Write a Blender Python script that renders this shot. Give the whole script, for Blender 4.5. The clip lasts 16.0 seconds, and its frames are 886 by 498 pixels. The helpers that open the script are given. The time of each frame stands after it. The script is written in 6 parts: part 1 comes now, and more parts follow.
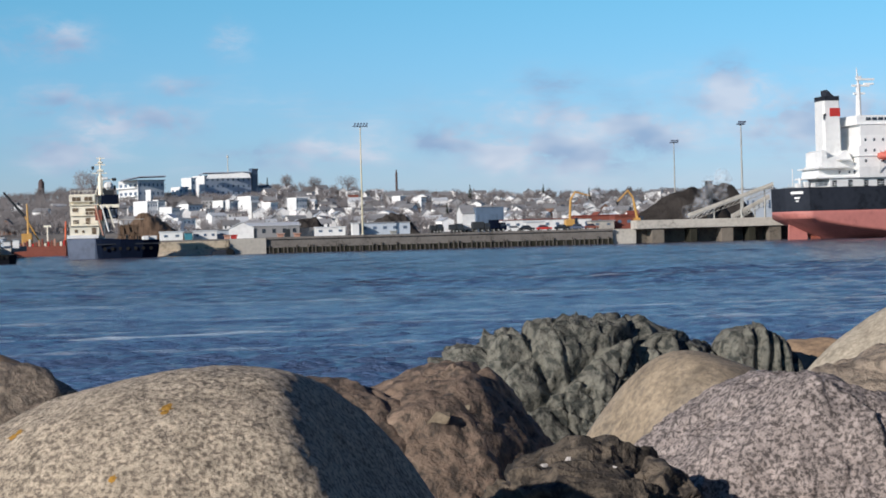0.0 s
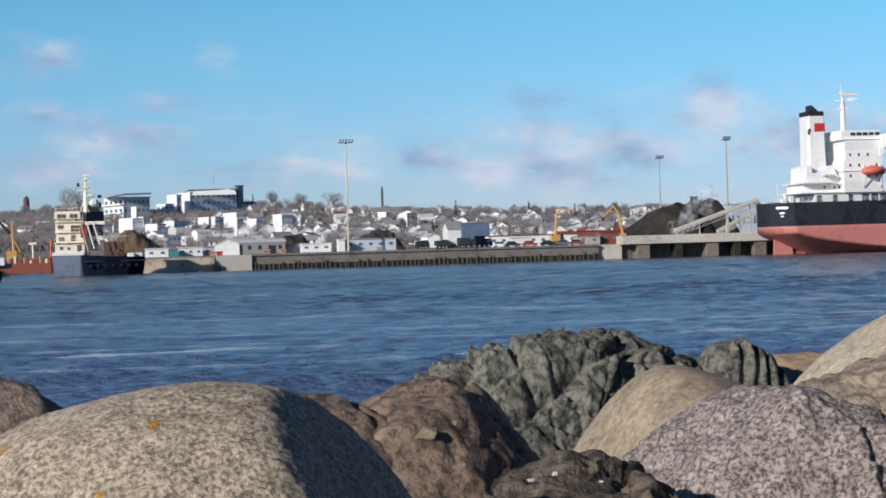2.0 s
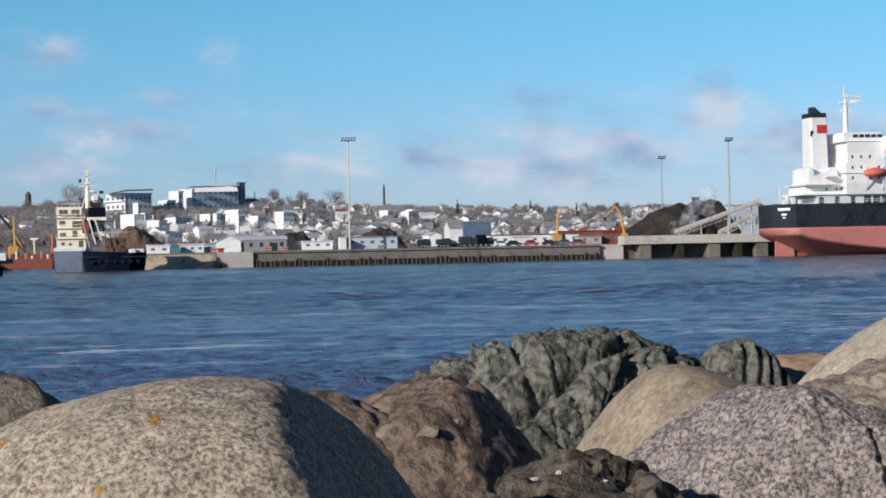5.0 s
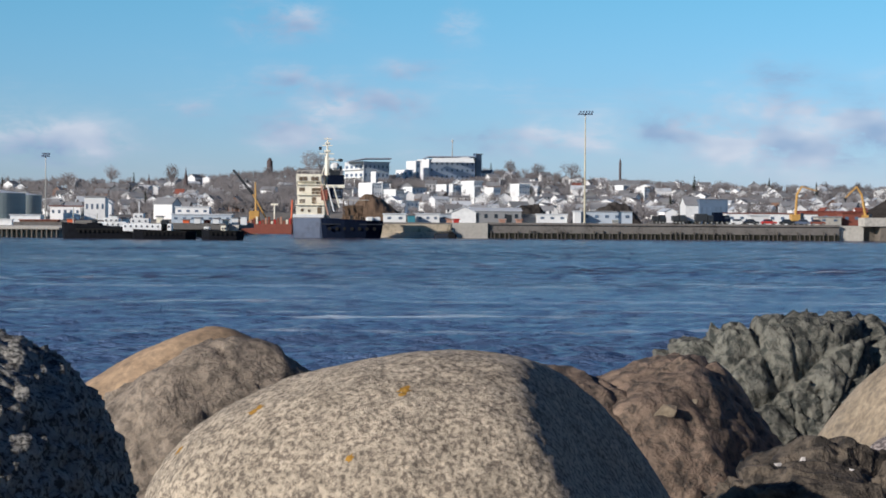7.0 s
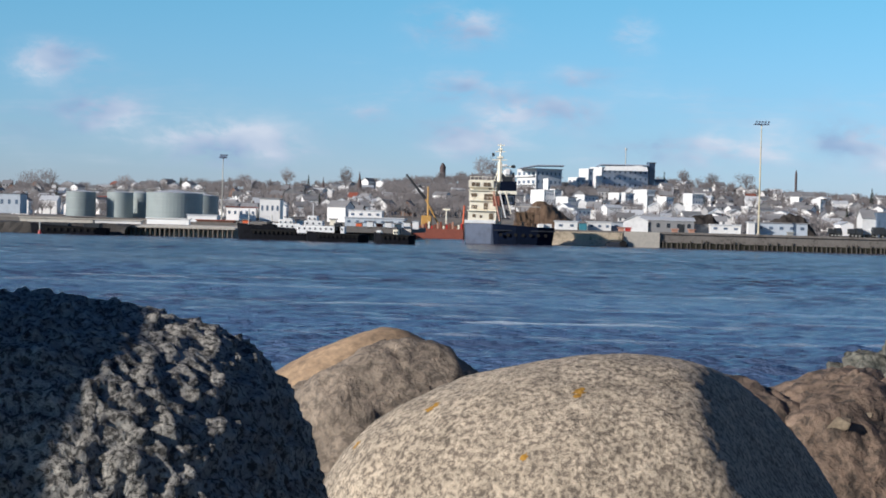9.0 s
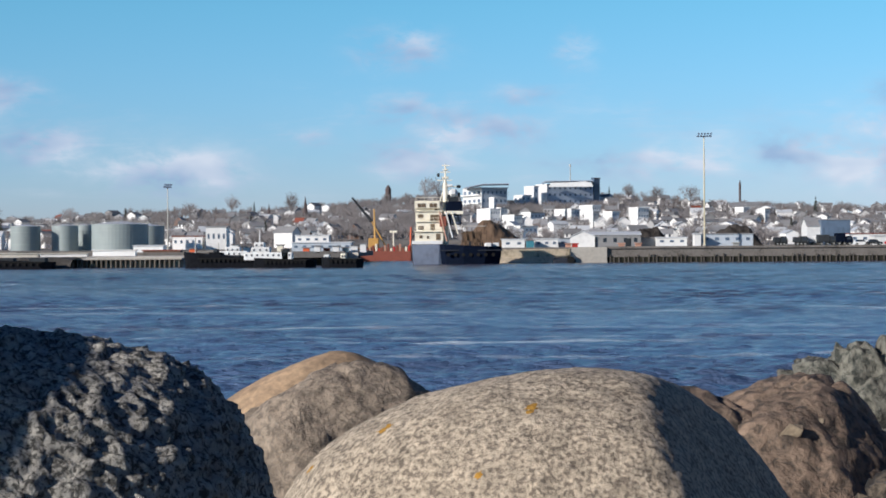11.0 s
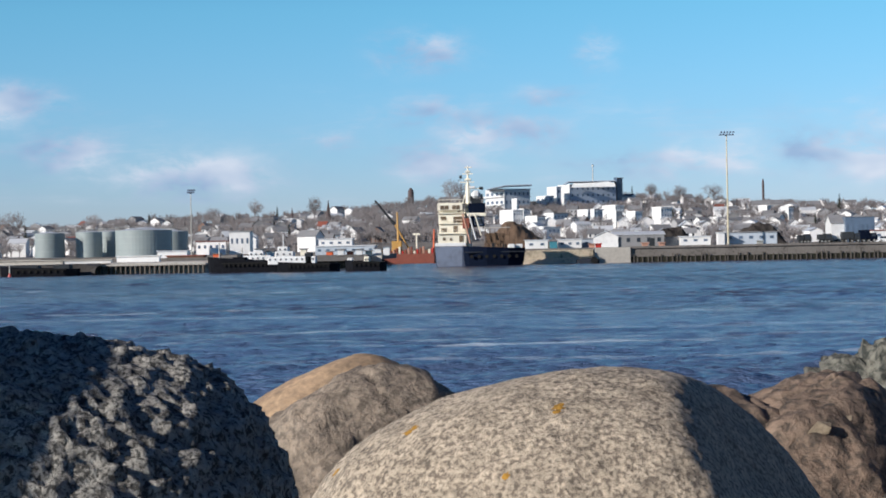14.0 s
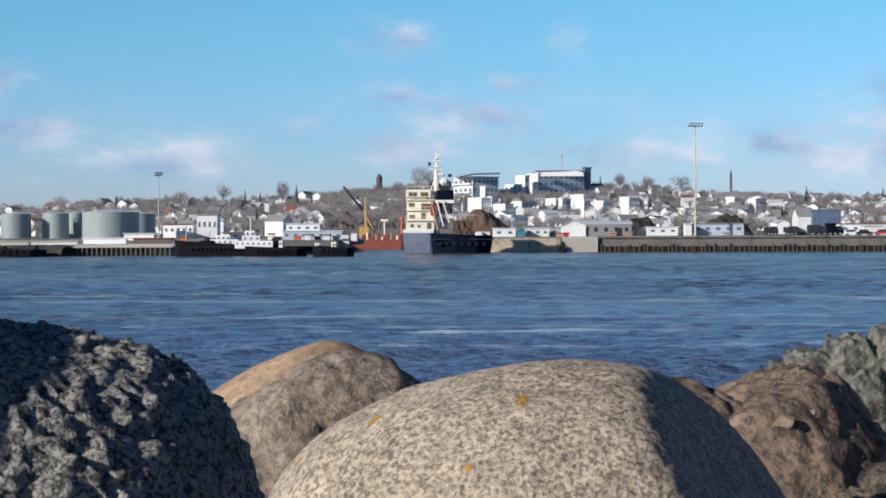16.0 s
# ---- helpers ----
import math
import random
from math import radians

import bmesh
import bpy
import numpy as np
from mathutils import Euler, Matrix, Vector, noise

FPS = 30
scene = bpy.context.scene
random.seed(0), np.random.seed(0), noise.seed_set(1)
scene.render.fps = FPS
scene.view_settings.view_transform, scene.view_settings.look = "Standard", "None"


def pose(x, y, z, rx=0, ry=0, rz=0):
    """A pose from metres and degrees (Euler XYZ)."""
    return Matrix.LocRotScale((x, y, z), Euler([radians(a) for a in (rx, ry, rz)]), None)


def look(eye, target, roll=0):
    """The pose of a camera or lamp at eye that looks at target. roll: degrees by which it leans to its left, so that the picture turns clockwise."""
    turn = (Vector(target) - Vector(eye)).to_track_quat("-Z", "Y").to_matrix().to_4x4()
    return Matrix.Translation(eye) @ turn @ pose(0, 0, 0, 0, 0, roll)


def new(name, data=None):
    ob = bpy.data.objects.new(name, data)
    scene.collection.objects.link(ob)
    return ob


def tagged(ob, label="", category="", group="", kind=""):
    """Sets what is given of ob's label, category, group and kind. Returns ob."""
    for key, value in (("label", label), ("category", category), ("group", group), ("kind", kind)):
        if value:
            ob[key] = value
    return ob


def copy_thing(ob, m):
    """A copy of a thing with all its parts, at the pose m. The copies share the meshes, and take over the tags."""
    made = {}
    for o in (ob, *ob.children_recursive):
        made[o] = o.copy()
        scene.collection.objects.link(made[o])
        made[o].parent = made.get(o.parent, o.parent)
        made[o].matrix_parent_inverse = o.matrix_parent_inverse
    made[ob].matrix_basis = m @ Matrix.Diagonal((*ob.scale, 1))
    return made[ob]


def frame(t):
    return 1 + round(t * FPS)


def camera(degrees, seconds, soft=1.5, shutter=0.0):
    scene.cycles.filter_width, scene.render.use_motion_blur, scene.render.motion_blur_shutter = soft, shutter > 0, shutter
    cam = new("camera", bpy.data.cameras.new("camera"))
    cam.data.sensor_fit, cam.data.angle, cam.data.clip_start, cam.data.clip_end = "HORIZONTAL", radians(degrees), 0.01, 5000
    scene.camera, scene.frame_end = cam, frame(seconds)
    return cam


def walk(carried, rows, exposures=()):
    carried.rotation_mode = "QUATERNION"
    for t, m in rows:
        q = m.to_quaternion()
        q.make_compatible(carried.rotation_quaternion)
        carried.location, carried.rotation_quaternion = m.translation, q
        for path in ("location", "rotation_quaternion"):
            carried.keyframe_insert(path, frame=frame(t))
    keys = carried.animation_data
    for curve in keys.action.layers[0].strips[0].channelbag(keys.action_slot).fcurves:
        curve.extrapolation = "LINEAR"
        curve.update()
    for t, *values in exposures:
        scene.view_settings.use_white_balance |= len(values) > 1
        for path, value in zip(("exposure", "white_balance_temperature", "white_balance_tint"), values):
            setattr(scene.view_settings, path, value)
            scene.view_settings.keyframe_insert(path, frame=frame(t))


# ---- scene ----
# ---- camera and its way: seconds, eye, bearing, tilt, roll ----
EYE_Z = 4.0
cam = camera(26.73, 16.0, soft=1.75)
PATH = (
    (0.0, 0.040, -0.004, 4.015, 10.155, -0.460, -1.496),
    (0.5, 0.038, -0.010, 4.015, 9.461, 0.303, -1.846),
    (1.0, 0.036, -0.013, 4.013, 9.639, 0.052, -1.826),
    (1.5, 0.036, -0.013, 4.014, 10.168, 0.229, -1.776),
    (2.0, 0.037, -0.014, 4.014, 10.603, 0.022, -1.657),
    (2.5, 0.036, -0.012, 4.014, 10.625, -0.203, -1.544),
    (3.0, 0.036, -0.012, 4.015, 10.786, -0.294, -1.474),
    (3.2, 0.034, -0.013, 4.014, 10.447, -0.156, -1.607),
    (5.3, 0.038, 0.024, 4.008, 10.715, 0.043, -1.044),
    (5.5, 0.039, 0.024, 4.009, 11.187, 0.333, -0.770),
    (6.0, 0.032, 0.021, 4.013, 10.628, 0.610, -0.401),
    (6.1, 0.029, 0.020, 4.013, 10.383, 0.634, -0.333),
    (6.2, 0.027, 0.018, 4.012, 9.760, 0.431, -0.265),
    (6.3, 0.024, 0.017, 4.012, 9.139, 0.330, -0.196),
    (6.4, 0.021, 0.015, 4.012, 8.708, -0.083, -0.128),
    (6.5, 0.019, 0.014, 4.011, 7.753, -0.596, -0.060),
    (6.6, 0.017, 0.016, 4.012, 6.463, -0.773, 0.037),
    (6.7, 0.014, 0.017, 4.013, 5.259, -1.034, 0.134),
    (6.8, 0.012, 0.019, 4.014, 4.541, -1.143, 0.230),
    (6.9, 0.010, 0.021, 4.015, 3.857, -1.046, 0.327),
    (7.0, 0.007, 0.023, 4.016, 3.376, -0.788, 0.424),
    (7.5, -0.006, 0.016, 4.016, 0.874, -0.488, 0.223),
    (8.0, -0.008, 0.008, 4.017, 0.252, 0.314, 0.266),
    (8.5, -0.011, 0.003, 4.016, -1.197, 1.015, 0.902),
    (8.6, -0.010, -0.001, 4.015, -1.224, 0.940, 1.039),
    (8.7, -0.009, -0.006, 4.014, -1.583, 1.243, 1.176),
    (8.8, -0.008, -0.010, 4.012, -2.421, 0.101, 1.314),
    (8.9, -0.007, -0.015, 4.011, -2.286, -0.665, 1.451),
    (9.0, -0.006, -0.019, 4.009, -1.872, -0.674, 1.589),
    (9.1, -0.006, -0.019, 4.009, -1.267, -0.483, 1.387),
    (9.2, -0.006, -0.018, 4.009, -0.917, -0.706, 1.185),
    (9.3, -0.006, -0.018, 4.008, -0.171, -0.513, 0.983),
    (9.4, -0.007, -0.018, 4.008, 0.595, -0.273, 0.782),
    (9.5, -0.007, -0.017, 4.008, 0.369, -0.442, 0.580),
    (10.0, -0.005, -0.020, 4.007, 0.089, -0.063, 0.129),
    (10.2, -0.005, -0.020, 4.007, -0.075, -0.061, -0.050),
    (12.3, -0.004, 0.011, 4.003, -0.383, 0.106, -0.841),
    (12.5, -0.004, 0.011, 4.003, -0.555, 0.082, -1.028),
    (13.0, -0.004, 0.010, 4.002, -0.780, 0.151, -1.188),
    (13.5, -0.005, 0.014, 4.001, -0.809, 0.204, -1.186),
    (14.0, -0.006, 0.014, 4.002, -0.992, 0.069, -1.103),
    (14.5, -0.006, 0.015, 4.002, -1.043, 0.124, -1.063),
    (15.0, -0.006, 0.014, 4.003, -1.042, 0.213, -1.071),
    (15.5, -0.006, 0.016, 4.005, -0.869, 0.201, -0.513),
    (15.6, -0.006, 0.017, 4.006, -0.778, 0.076, -0.453),
    (15.7, -0.005, 0.018, 4.007, -0.196, -0.167, -0.393),
    (15.8, -0.005, 0.019, 4.007, 0.218, -0.388, -0.332),
    (15.9, -0.004, 0.020, 4.008, 0.222, -0.293, -0.272),
    (16.0, -0.004, 0.021, 4.008, 0.000, -0.345, -0.212),
)


def aim(x, y, z, bearing, tilt, roll):
    b, e = radians(bearing), radians(tilt)
    way = Vector((math.sin(b) * math.cos(e), math.cos(b) * math.cos(e), math.sin(e)))
    return look((x, y, z), Vector((x, y, z)) + way, roll)


EXPOSURES = ((0.0, -0.17, 6200, 13), (6.0, -0.20, 6200, 13), (7.0, -0.18, 6200, 13), (9.0, -0.08, 6200, 13), (12.0, -0.03, 6200, 13), (16.0, -0.03, 6200, 13))
walk(cam, [(row[0], aim(*row[1:])) for row in PATH], EXPOSURES)

# ---- sky, clouds and sun ----
SUN_WAY = Vector((-0.76, -0.54, 0.36)).normalized()
sky_world = bpy.data.worlds.new("sky")
scene.world = sky_world
sky_world.use_nodes = True
wn, wl = sky_world.node_tree.nodes, sky_world.node_tree.links
wn.clear()


def wnode(kind, **values):
    n = wn.new(kind)
    for key, value in values.items():
        n.inputs[key].default_value = value
    return n


def wmath(op, a, b=None, c=None):
    n = wn.new("ShaderNodeMath")
    n.operation = op
    for i, v in enumerate((a, b, c)):
        if v is None:
            continue
        if isinstance(v, (int, float)):
            n.inputs[i].default_value = v
        else:
            wl.new(v, n.inputs[i])
    return n.outputs[0]


nishita = wn.new("ShaderNodeTexSky")
nishita.sky_type = "NISHITA"
nishita.sun_disc = False
nishita.sun_elevation = math.asin(SUN_WAY.z)
nishita.sun_rotation = math.atan2(SUN_WAY.x, SUN_WAY.y)
nishita.air_density, nishita.dust_density, nishita.ozone_density = 1.0, 0.3, 1.0
coord = wn.new("ShaderNodeTexCoord")
split = wn.new("ShaderNodeSeparateXYZ")
wl.new(coord.outputs["Generated"], split.inputs[0])
ahead = wmath("MAXIMUM", wmath("ABSOLUTE", split.outputs[1]), 0.05)
across = wmath("DIVIDE", split.outputs[0], ahead)      # tangent of the bearing
above = wmath("DIVIDE", split.outputs[2], ahead)       # tangent of the elevation
joined = wn.new("ShaderNodeCombineXYZ")
wl.new(across, joined.inputs[0])
wl.new(wmath("MULTIPLY", above, 1.9), joined.inputs[1])
puff = wnode("ShaderNodeTexNoise", Scale=34.0, Detail=7.0, Roughness=0.62, Distortion=0.25)
wl.new(joined.outputs[0], puff.inputs["Vector"])
wide = wnode("ShaderNodeTexNoise", Scale=7.0, Detail=4.0, Roughness=0.55)
wl.new(joined.outputs[0], wide.inputs["Vector"])

# puffs of cumulus: bearing, elevation, half-width, half-height (all tangents), weight
PUFFS = (
    (0.014, 0.064, 0.030, 0.009, 1.0), (-0.022, 0.074, 0.030, 0.010, 0.65), (0.226, 0.044, 0.026, 0.0085, 1.2), (0.262, 0.041, 0.022, 0.009, 1.05),
    (0.346, 0.077, 0.020, 0.013, 1.0), (-0.028, 0.108, 0.026, 0.012, 0.8), (-0.150, 0.042, 0.036, 0.009, 1.05), (0.290, 0.052, 0.030, 0.011, 0.75),
    (-0.219, 0.058, 0.018, 0.009, 1.2), (-0.245, 0.084, 0.026, 0.010, 0.85), (0.065, 0.107, 0.014, 0.012, 0.5), (-0.020, 0.048, 0.020, 0.010, 0.95),
    (0.038, 0.082, 0.016, 0.006, 0.6), (0.190, 0.053, 0.026, 0.008, 0.7), (0.240, 0.064, 0.030, 0.008, 0.6), (-0.075, 0.060, 0.012, 0.005, 0.6),
    (0.110, 0.044, 0.040, 0.008, 0.6), (0.390, 0.060, 0.040, 0.012, 0.7), (0.240, 0.082, 0.020, 0.009, 0.4))
heap = None
for pu, pw, ru, rw, weight in PUFFS:
    du = wmath("DIVIDE", wmath("SUBTRACT", across, pu), ru)
    dw = wmath("DIVIDE", wmath("SUBTRACT", above, pw), rw)
    g = wmath("MULTIPLY", wmath("EXPONENT", wmath("MULTIPLY", wmath("ADD", wmath("MULTIPLY", du, du), wmath("MULTIPLY", dw, dw)), -0.9)), weight)
    heap = g if heap is None else wmath("MAXIMUM", heap, g)
low = wmath("MULTIPLY", wmath("SUBTRACT", 1.0, wmath("MINIMUM", wmath("MULTIPLY", wmath("ABSOLUTE", wmath("SUBTRACT", above, 0.05)), 16.0), 1.0)), 0.42)
veil = wmath("MULTIPLY", low, wmath("SUBTRACT", wmath("MULTIPLY", wide.outputs[0], 2.6), 0.75))
# thin streaks drawn out by the wind
lean = wn.new("ShaderNodeMapping")
lean.inputs["Rotation"].default_value = (0, 0, radians(24))
lean.inputs["Scale"].default_value = (0.42, 1.7, 1.0)
wl.new(joined.outputs[0], lean.inputs[0])
wisp = wnode("ShaderNodeTexNoise", Scale=26.0, Detail=6.0, Roughness=0.6, Distortion=0.6)
wl.new(lean.outputs[0], wisp.inputs["Vector"])
streaks = wmath("MULTIPLY", wmath("MAXIMUM", wmath("SUBTRACT", wisp.outputs[0], 0.50), 0.0), wmath("ADD", wmath("MULTIPLY", low, 3.4), 0.25))
east = wmath("MINIMUM", wmath("MAXIMUM", wmath("MULTIPLY", wmath("SUBTRACT", across, 0.02), 3.5), 0.0), 1.0)
veil = wmath("ADD", wmath("ADD", wmath("MAXIMUM", veil, 0.0), streaks), wmath("MULTIPLY", wmath("MULTIPLY", east, low), 0.85))
mass = wmath("ADD", wmath("MULTIPLY", heap, wmath("MAXIMUM", wmath("SUBTRACT", wmath("MULTIPLY", puff.outputs[0], 3.2), 0.92), 0.0)), wmath("MULTIPLY", wmath("MAXIMUM", veil, 0.0), wmath("MULTIPLY", puff.outputs[0], 1.3)))
dense = wn.new("ShaderNodeMapRange")
dense.interpolation_type = "SMOOTHSTEP"
for i, v in ((1, 0.06), (2, 0.85), (3, 0.0), (4, 0.78)):
    dense.inputs[i].default_value = v
wl.new(mass, dense.inputs[0])
shade = wnode("ShaderNodeTexNoise", Scale=16.0, Detail=3.0)
wl.new(joined.outputs[0], shade.inputs["Vector"])
cloud_tone = wn.new("ShaderNodeValToRGB")
cloud_tone.color_ramp.elements[0].position, cloud_tone.color_ramp.elements[0].color = 0.36, (2.75, 3.7, 5.3, 1)
cloud_tone.color_ramp.elements[1].position, cloud_tone.color_ramp.elements[1].color = 0.60, (6.1, 6.4, 7.0, 1)
wl.new(shade.outputs[0], cloud_tone.inputs[0])
# clear air: the sky model, paler at the horizon, blue higher up and deep blue overhead
tone = wn.new("ShaderNodeValToRGB")
for place, shade_of in ((0.0, (0.56, 0.70, 1.29)), (0.05, (0.475, 0.735, 1.18)), (0.13, (0.405, 0.84, 1.09)), (0.22, (0.20, 0.46, 0.74)), (0.5, (0.075, 0.19, 0.38))):
    e = tone.color_ramp.elements[0] if place == 0 else tone.color_ramp.elements.new(place)
    e.position, e.color = place, (*shade_of, 1)
tone.color_ramp.elements[-1].color = (0.04, 0.10, 0.23, 1)
wl.new(split.outputs[2], tone.inputs[0])
clear = wn.new("ShaderNodeMix")
clear.data_type, clear.blend_type = "RGBA", "MULTIPLY"
clear.inputs[0].default_value = 1.0
wl.new(tone.outputs[0], clear.inputs[7])
wl.new(nishita.outputs[0], clear.inputs[6])
mixed = wn.new("ShaderNodeMix")
mixed.data_type = "RGBA"
wl.new(dense.outputs[0], mixed.inputs[0])
wl.new(clear.outputs[2], mixed.inputs[6])
wl.new(cloud_tone.outputs[0], mixed.inputs[7])
back = wnode("ShaderNodeBackground", Strength=0.12)
wl.new(mixed.outputs[2], back.inputs[0])
wout = wn.new("ShaderNodeOutputWorld")
wl.new(back.outputs[0], wout.inputs[0])

sun = new("sun", bpy.data.lights.new("sun", "SUN"))
sun.data.energy, sun.data.angle, sun.data.color = 5.0, radians(0.6), (1.0, 0.92, 0.81)
sun.matrix_world = look((-760, -540, 360), Vector((-760, -540, 360)) - SUN_WAY)


# ---- materials ----
def material(name, colour, rough=0.8, metal=0.0, vary=0.25, scale=0.6, fine=6.0, bump=0.0, spread=0.12, dirt=None):
    """A surface with stains (scale per metre), grain (fine per metre), relief and a small difference from piece to piece."""
    m = bpy.data.materials.new(name)
    m.use_nodes = True
    n, l = m.node_tree.nodes, m.node_tree.links
    b = n["Principled BSDF"]
    b.inputs["Roughness"].default_value, b.inputs["Metallic"].default_value = rough, metal
    geo = n.new("ShaderNodeNewGeometry")
    big, small = n.new("ShaderNodeTexNoise"), n.new("ShaderNodeTexNoise")
    big.inputs["Scale"].default_value, small.inputs["Scale"].default_value = scale, fine
    big.inputs["Detail"].default_value, small.inputs["Detail"].default_value = 4, 3
    for t in (big, small):
        l.new(geo.outputs["Position"], t.inputs["Vector"])
    info = n.new("ShaderNodeObjectInfo")
    ramp = n.new("ShaderNodeValToRGB")
    dark = dirt or tuple(c * (1 - vary * 1.5) for c in colour)
    light = tuple(min(1, c * (1 + vary * 0.5)) for c in colour)
    ramp.color_ramp.elements[0].position, ramp.color_ramp.elements[0].color = 0.30, (*dark, 1)
    ramp.color_ramp.elements[1].position, ramp.color_ramp.elements[1].color = 0.62, (*light, 1)
    mid = ramp.color_ramp.elements.new(0.46)
    mid.color = (*colour, 1)
    add = n.new("ShaderNodeMath")
    add.operation = "MULTIPLY_ADD"
    add.inputs[1].default_value = 0.45
    l.new(small.outputs[0], add.inputs[0])
    half = n.new("ShaderNodeMath")
    half.operation = "MULTIPLY"
    half.inputs[1].default_value = 0.55
    l.new(big.outputs[0], half.inputs[0])
    l.new(half.outputs[0], add.inputs[2])
    l.new(add.outputs[0], ramp.inputs[0])
    hsv = n.new("ShaderNodeHueSaturation")
    val = n.new("ShaderNodeMapRange")
    val.inputs[3].default_value, val.inputs[4].default_value = 1 - spread, 1 + spread
    l.new(info.outputs["Random"], val.inputs[0])
    l.new(val.outputs[0], hsv.inputs["Value"])
    l.new(ramp.outputs[0], hsv.inputs["Color"])
    l.new(hsv.outputs[0], b.inputs["Base Color"])
    if bump:
        bp = n.new("ShaderNodeBump")
        bp.inputs["Strength"].default_value = 0.6
        bp.inputs["Distance"].default_value = bump
        l.new(small.outputs[0], bp.inputs["Height"])
        l.new(bp.outputs[0], b.inputs["Normal"])
    return m


def rock_material(name, light, dark, tint, grain=70.0, contrast=0.5, bump=0.012, lichen=0.0, rough=0.85, veins=0.0, patch=3.5):
    """Granite or basalt: mineral grains over broad patches, some lichen."""
    m = bpy.data.materials.new(name)
    m.use_nodes = True
    n, l = m.node_tree.nodes, m.node_tree.links
    b = n["Principled BSDF"]
    b.inputs["Roughness"].default_value = rough
    tex = n.new("ShaderNodeTexCoord")

    def noise_node(scale, detail, distort=0.0):
        t = n.new("ShaderNodeTexNoise")
        t.inputs["Scale"].default_value, t.inputs["Detail"].default_value, t.inputs["Distortion"].default_value = scale, detail, distort
        t.inputs["Roughness"].default_value = 0.66
        l.new(tex.outputs["Object"], t.inputs["Vector"])
        return t

    def ramp_node(source, stops):
        r = n.new("ShaderNodeValToRGB")
        while len(r.color_ramp.elements) < len(stops):
            r.color_ramp.elements.new(0.5)
        for e, (p, c) in zip(r.color_ramp.elements, stops):
            e.position, e.color = p, (*c, 1)
        l.new(source, r.inputs[0])
        return r

    def mix_node(fac, a, c, blend="MIX"):
        x = n.new("ShaderNodeMix")
        x.data_type, x.blend_type = "RGBA", blend
        for slot, v in ((0, fac), (6, a), (7, c)):
            if isinstance(v, float):
                x.inputs[slot].default_value = v
            elif isinstance(v, tuple):
                x.inputs[slot].default_value = (*v, 1)
            else:
                l.new(v, x.inputs[slot])
        return x.outputs[2]

    fine, mid, broad = noise_node(grain, 6, 0.35), noise_node(grain * 0.22, 7, 0.3), noise_node(patch, 7)
    base = ramp_node(broad.outputs[0], ((0.36, tint), (0.5, light), (0.66, tuple(0.8 * a + 0.2 * c for a, c in zip(light, tint)))))
    lo, hi = 0.5 - 0.07 - 0.09 * (1 - contrast), 0.5 + 0.12
    speck = ramp_node(fine.outputs[0], ((lo, tuple(c for c in dark)), (0.52, light), (hi, tuple(min(1, 1.35 * c) for c in light))))
    colour = mix_node(0.35 + 0.5 * contrast, base.outputs[0], speck.outputs[0])
    # Mottling also darkens the low spots of the relief: cleft shade in the colour.
    colour = mix_node(0.55, colour, ramp_node(mid.outputs[0], ((0.36, tuple(0.38 * c for c in (1, 1, 1))), (0.58, (1, 1, 1)))).outputs[0], "MULTIPLY")
    if veins:
        w = n.new("ShaderNodeTexWave")
        w.inputs["Scale"].default_value, w.inputs["Distortion"].default_value, w.inputs["Detail"].default_value = veins, 6.0, 4.0
        l.new(tex.outputs["Object"], w.inputs["Vector"])
        colour = mix_node(0.5, colour, ramp_node(w.outputs[1], ((0.15, (0.35, 0.33, 0.32)), (0.5, (1, 1, 1)))).outputs[0], "MULTIPLY")
    if lichen:
        spots = noise_node(9.0, 2)
        gate = ramp_node(spots.outputs[0], ((0.755 - 0.05 * lichen, (0, 0, 0)), (0.775 - 0.05 * lichen, (1, 1, 1))))
        colour = mix_node(gate.outputs[0], colour, (0.42, 0.23, 0.045))
    l.new(colour, b.inputs["Base Color"])
    bp = n.new("ShaderNodeBump")
    bp.inputs["Strength"].default_value, bp.inputs["Distance"].default_value = 0.9, bump
    both = n.new("ShaderNodeMath")
    both.operation = "MULTIPLY_ADD"
    both.inputs[1].default_value = 2.5
    l.new(mid.outputs[0], both.inputs[0])
    l.new(fine.outputs[0], both.inputs[2])
    l.new(both.outputs[0], bp.inputs["Height"])
    l.new(bp.outputs[0], b.inputs["Normal"])
    return m


GRANITE = rock_material("pale_granite", (0.55, 0.46, 0.345), (0.13, 0.102, 0.08), (0.27, 0.225, 0.165), 105, 0.8, 0.004)
BLACKROCK = rock_material("dark_gneiss", (0.46, 0.44, 0.39), (0.008, 0.009, 0.010), (0.05, 0.051, 0.05), 170, 0.95, 0.006)
REDROCK = rock_material("red_brown_rock", (0.26, 0.185, 0.132), (0.042, 0.038, 0.033), (0.115, 0.09, 0.073), 22, 0.7, 0.016)
TANROCK = rock_material("tan_rock", (0.45, 0.31, 0.19), (0.20, 0.145, 0.10), (0.29, 0.205, 0.13), 22, 0.35, 0.005)
GREENROCK = rock_material("grey_green_basalt", (0.19, 0.184, 0.15), (0.022, 0.029, 0.026), (0.078, 0.078, 0.066), 20, 0.85, 0.022)
OCHREROCK = rock_material("ochre_granite", (0.38, 0.30, 0.205), (0.19, 0.15, 0.112), (0.26, 0.222, 0.172), 48, 0.45, 0.003)
SANDROCK = rock_material("pale_sandstone", (0.50, 0.43, 0.325), (0.27, 0.225, 0.17), (0.40, 0.34, 0.26), 48, 0.4, 0.003)
PINKROCK = rock_material("pinkish_granite", (0.385, 0.325, 0.295), (0.07, 0.058, 0.054), (0.215, 0.18, 0.165), 90, 1.0, 0.004)
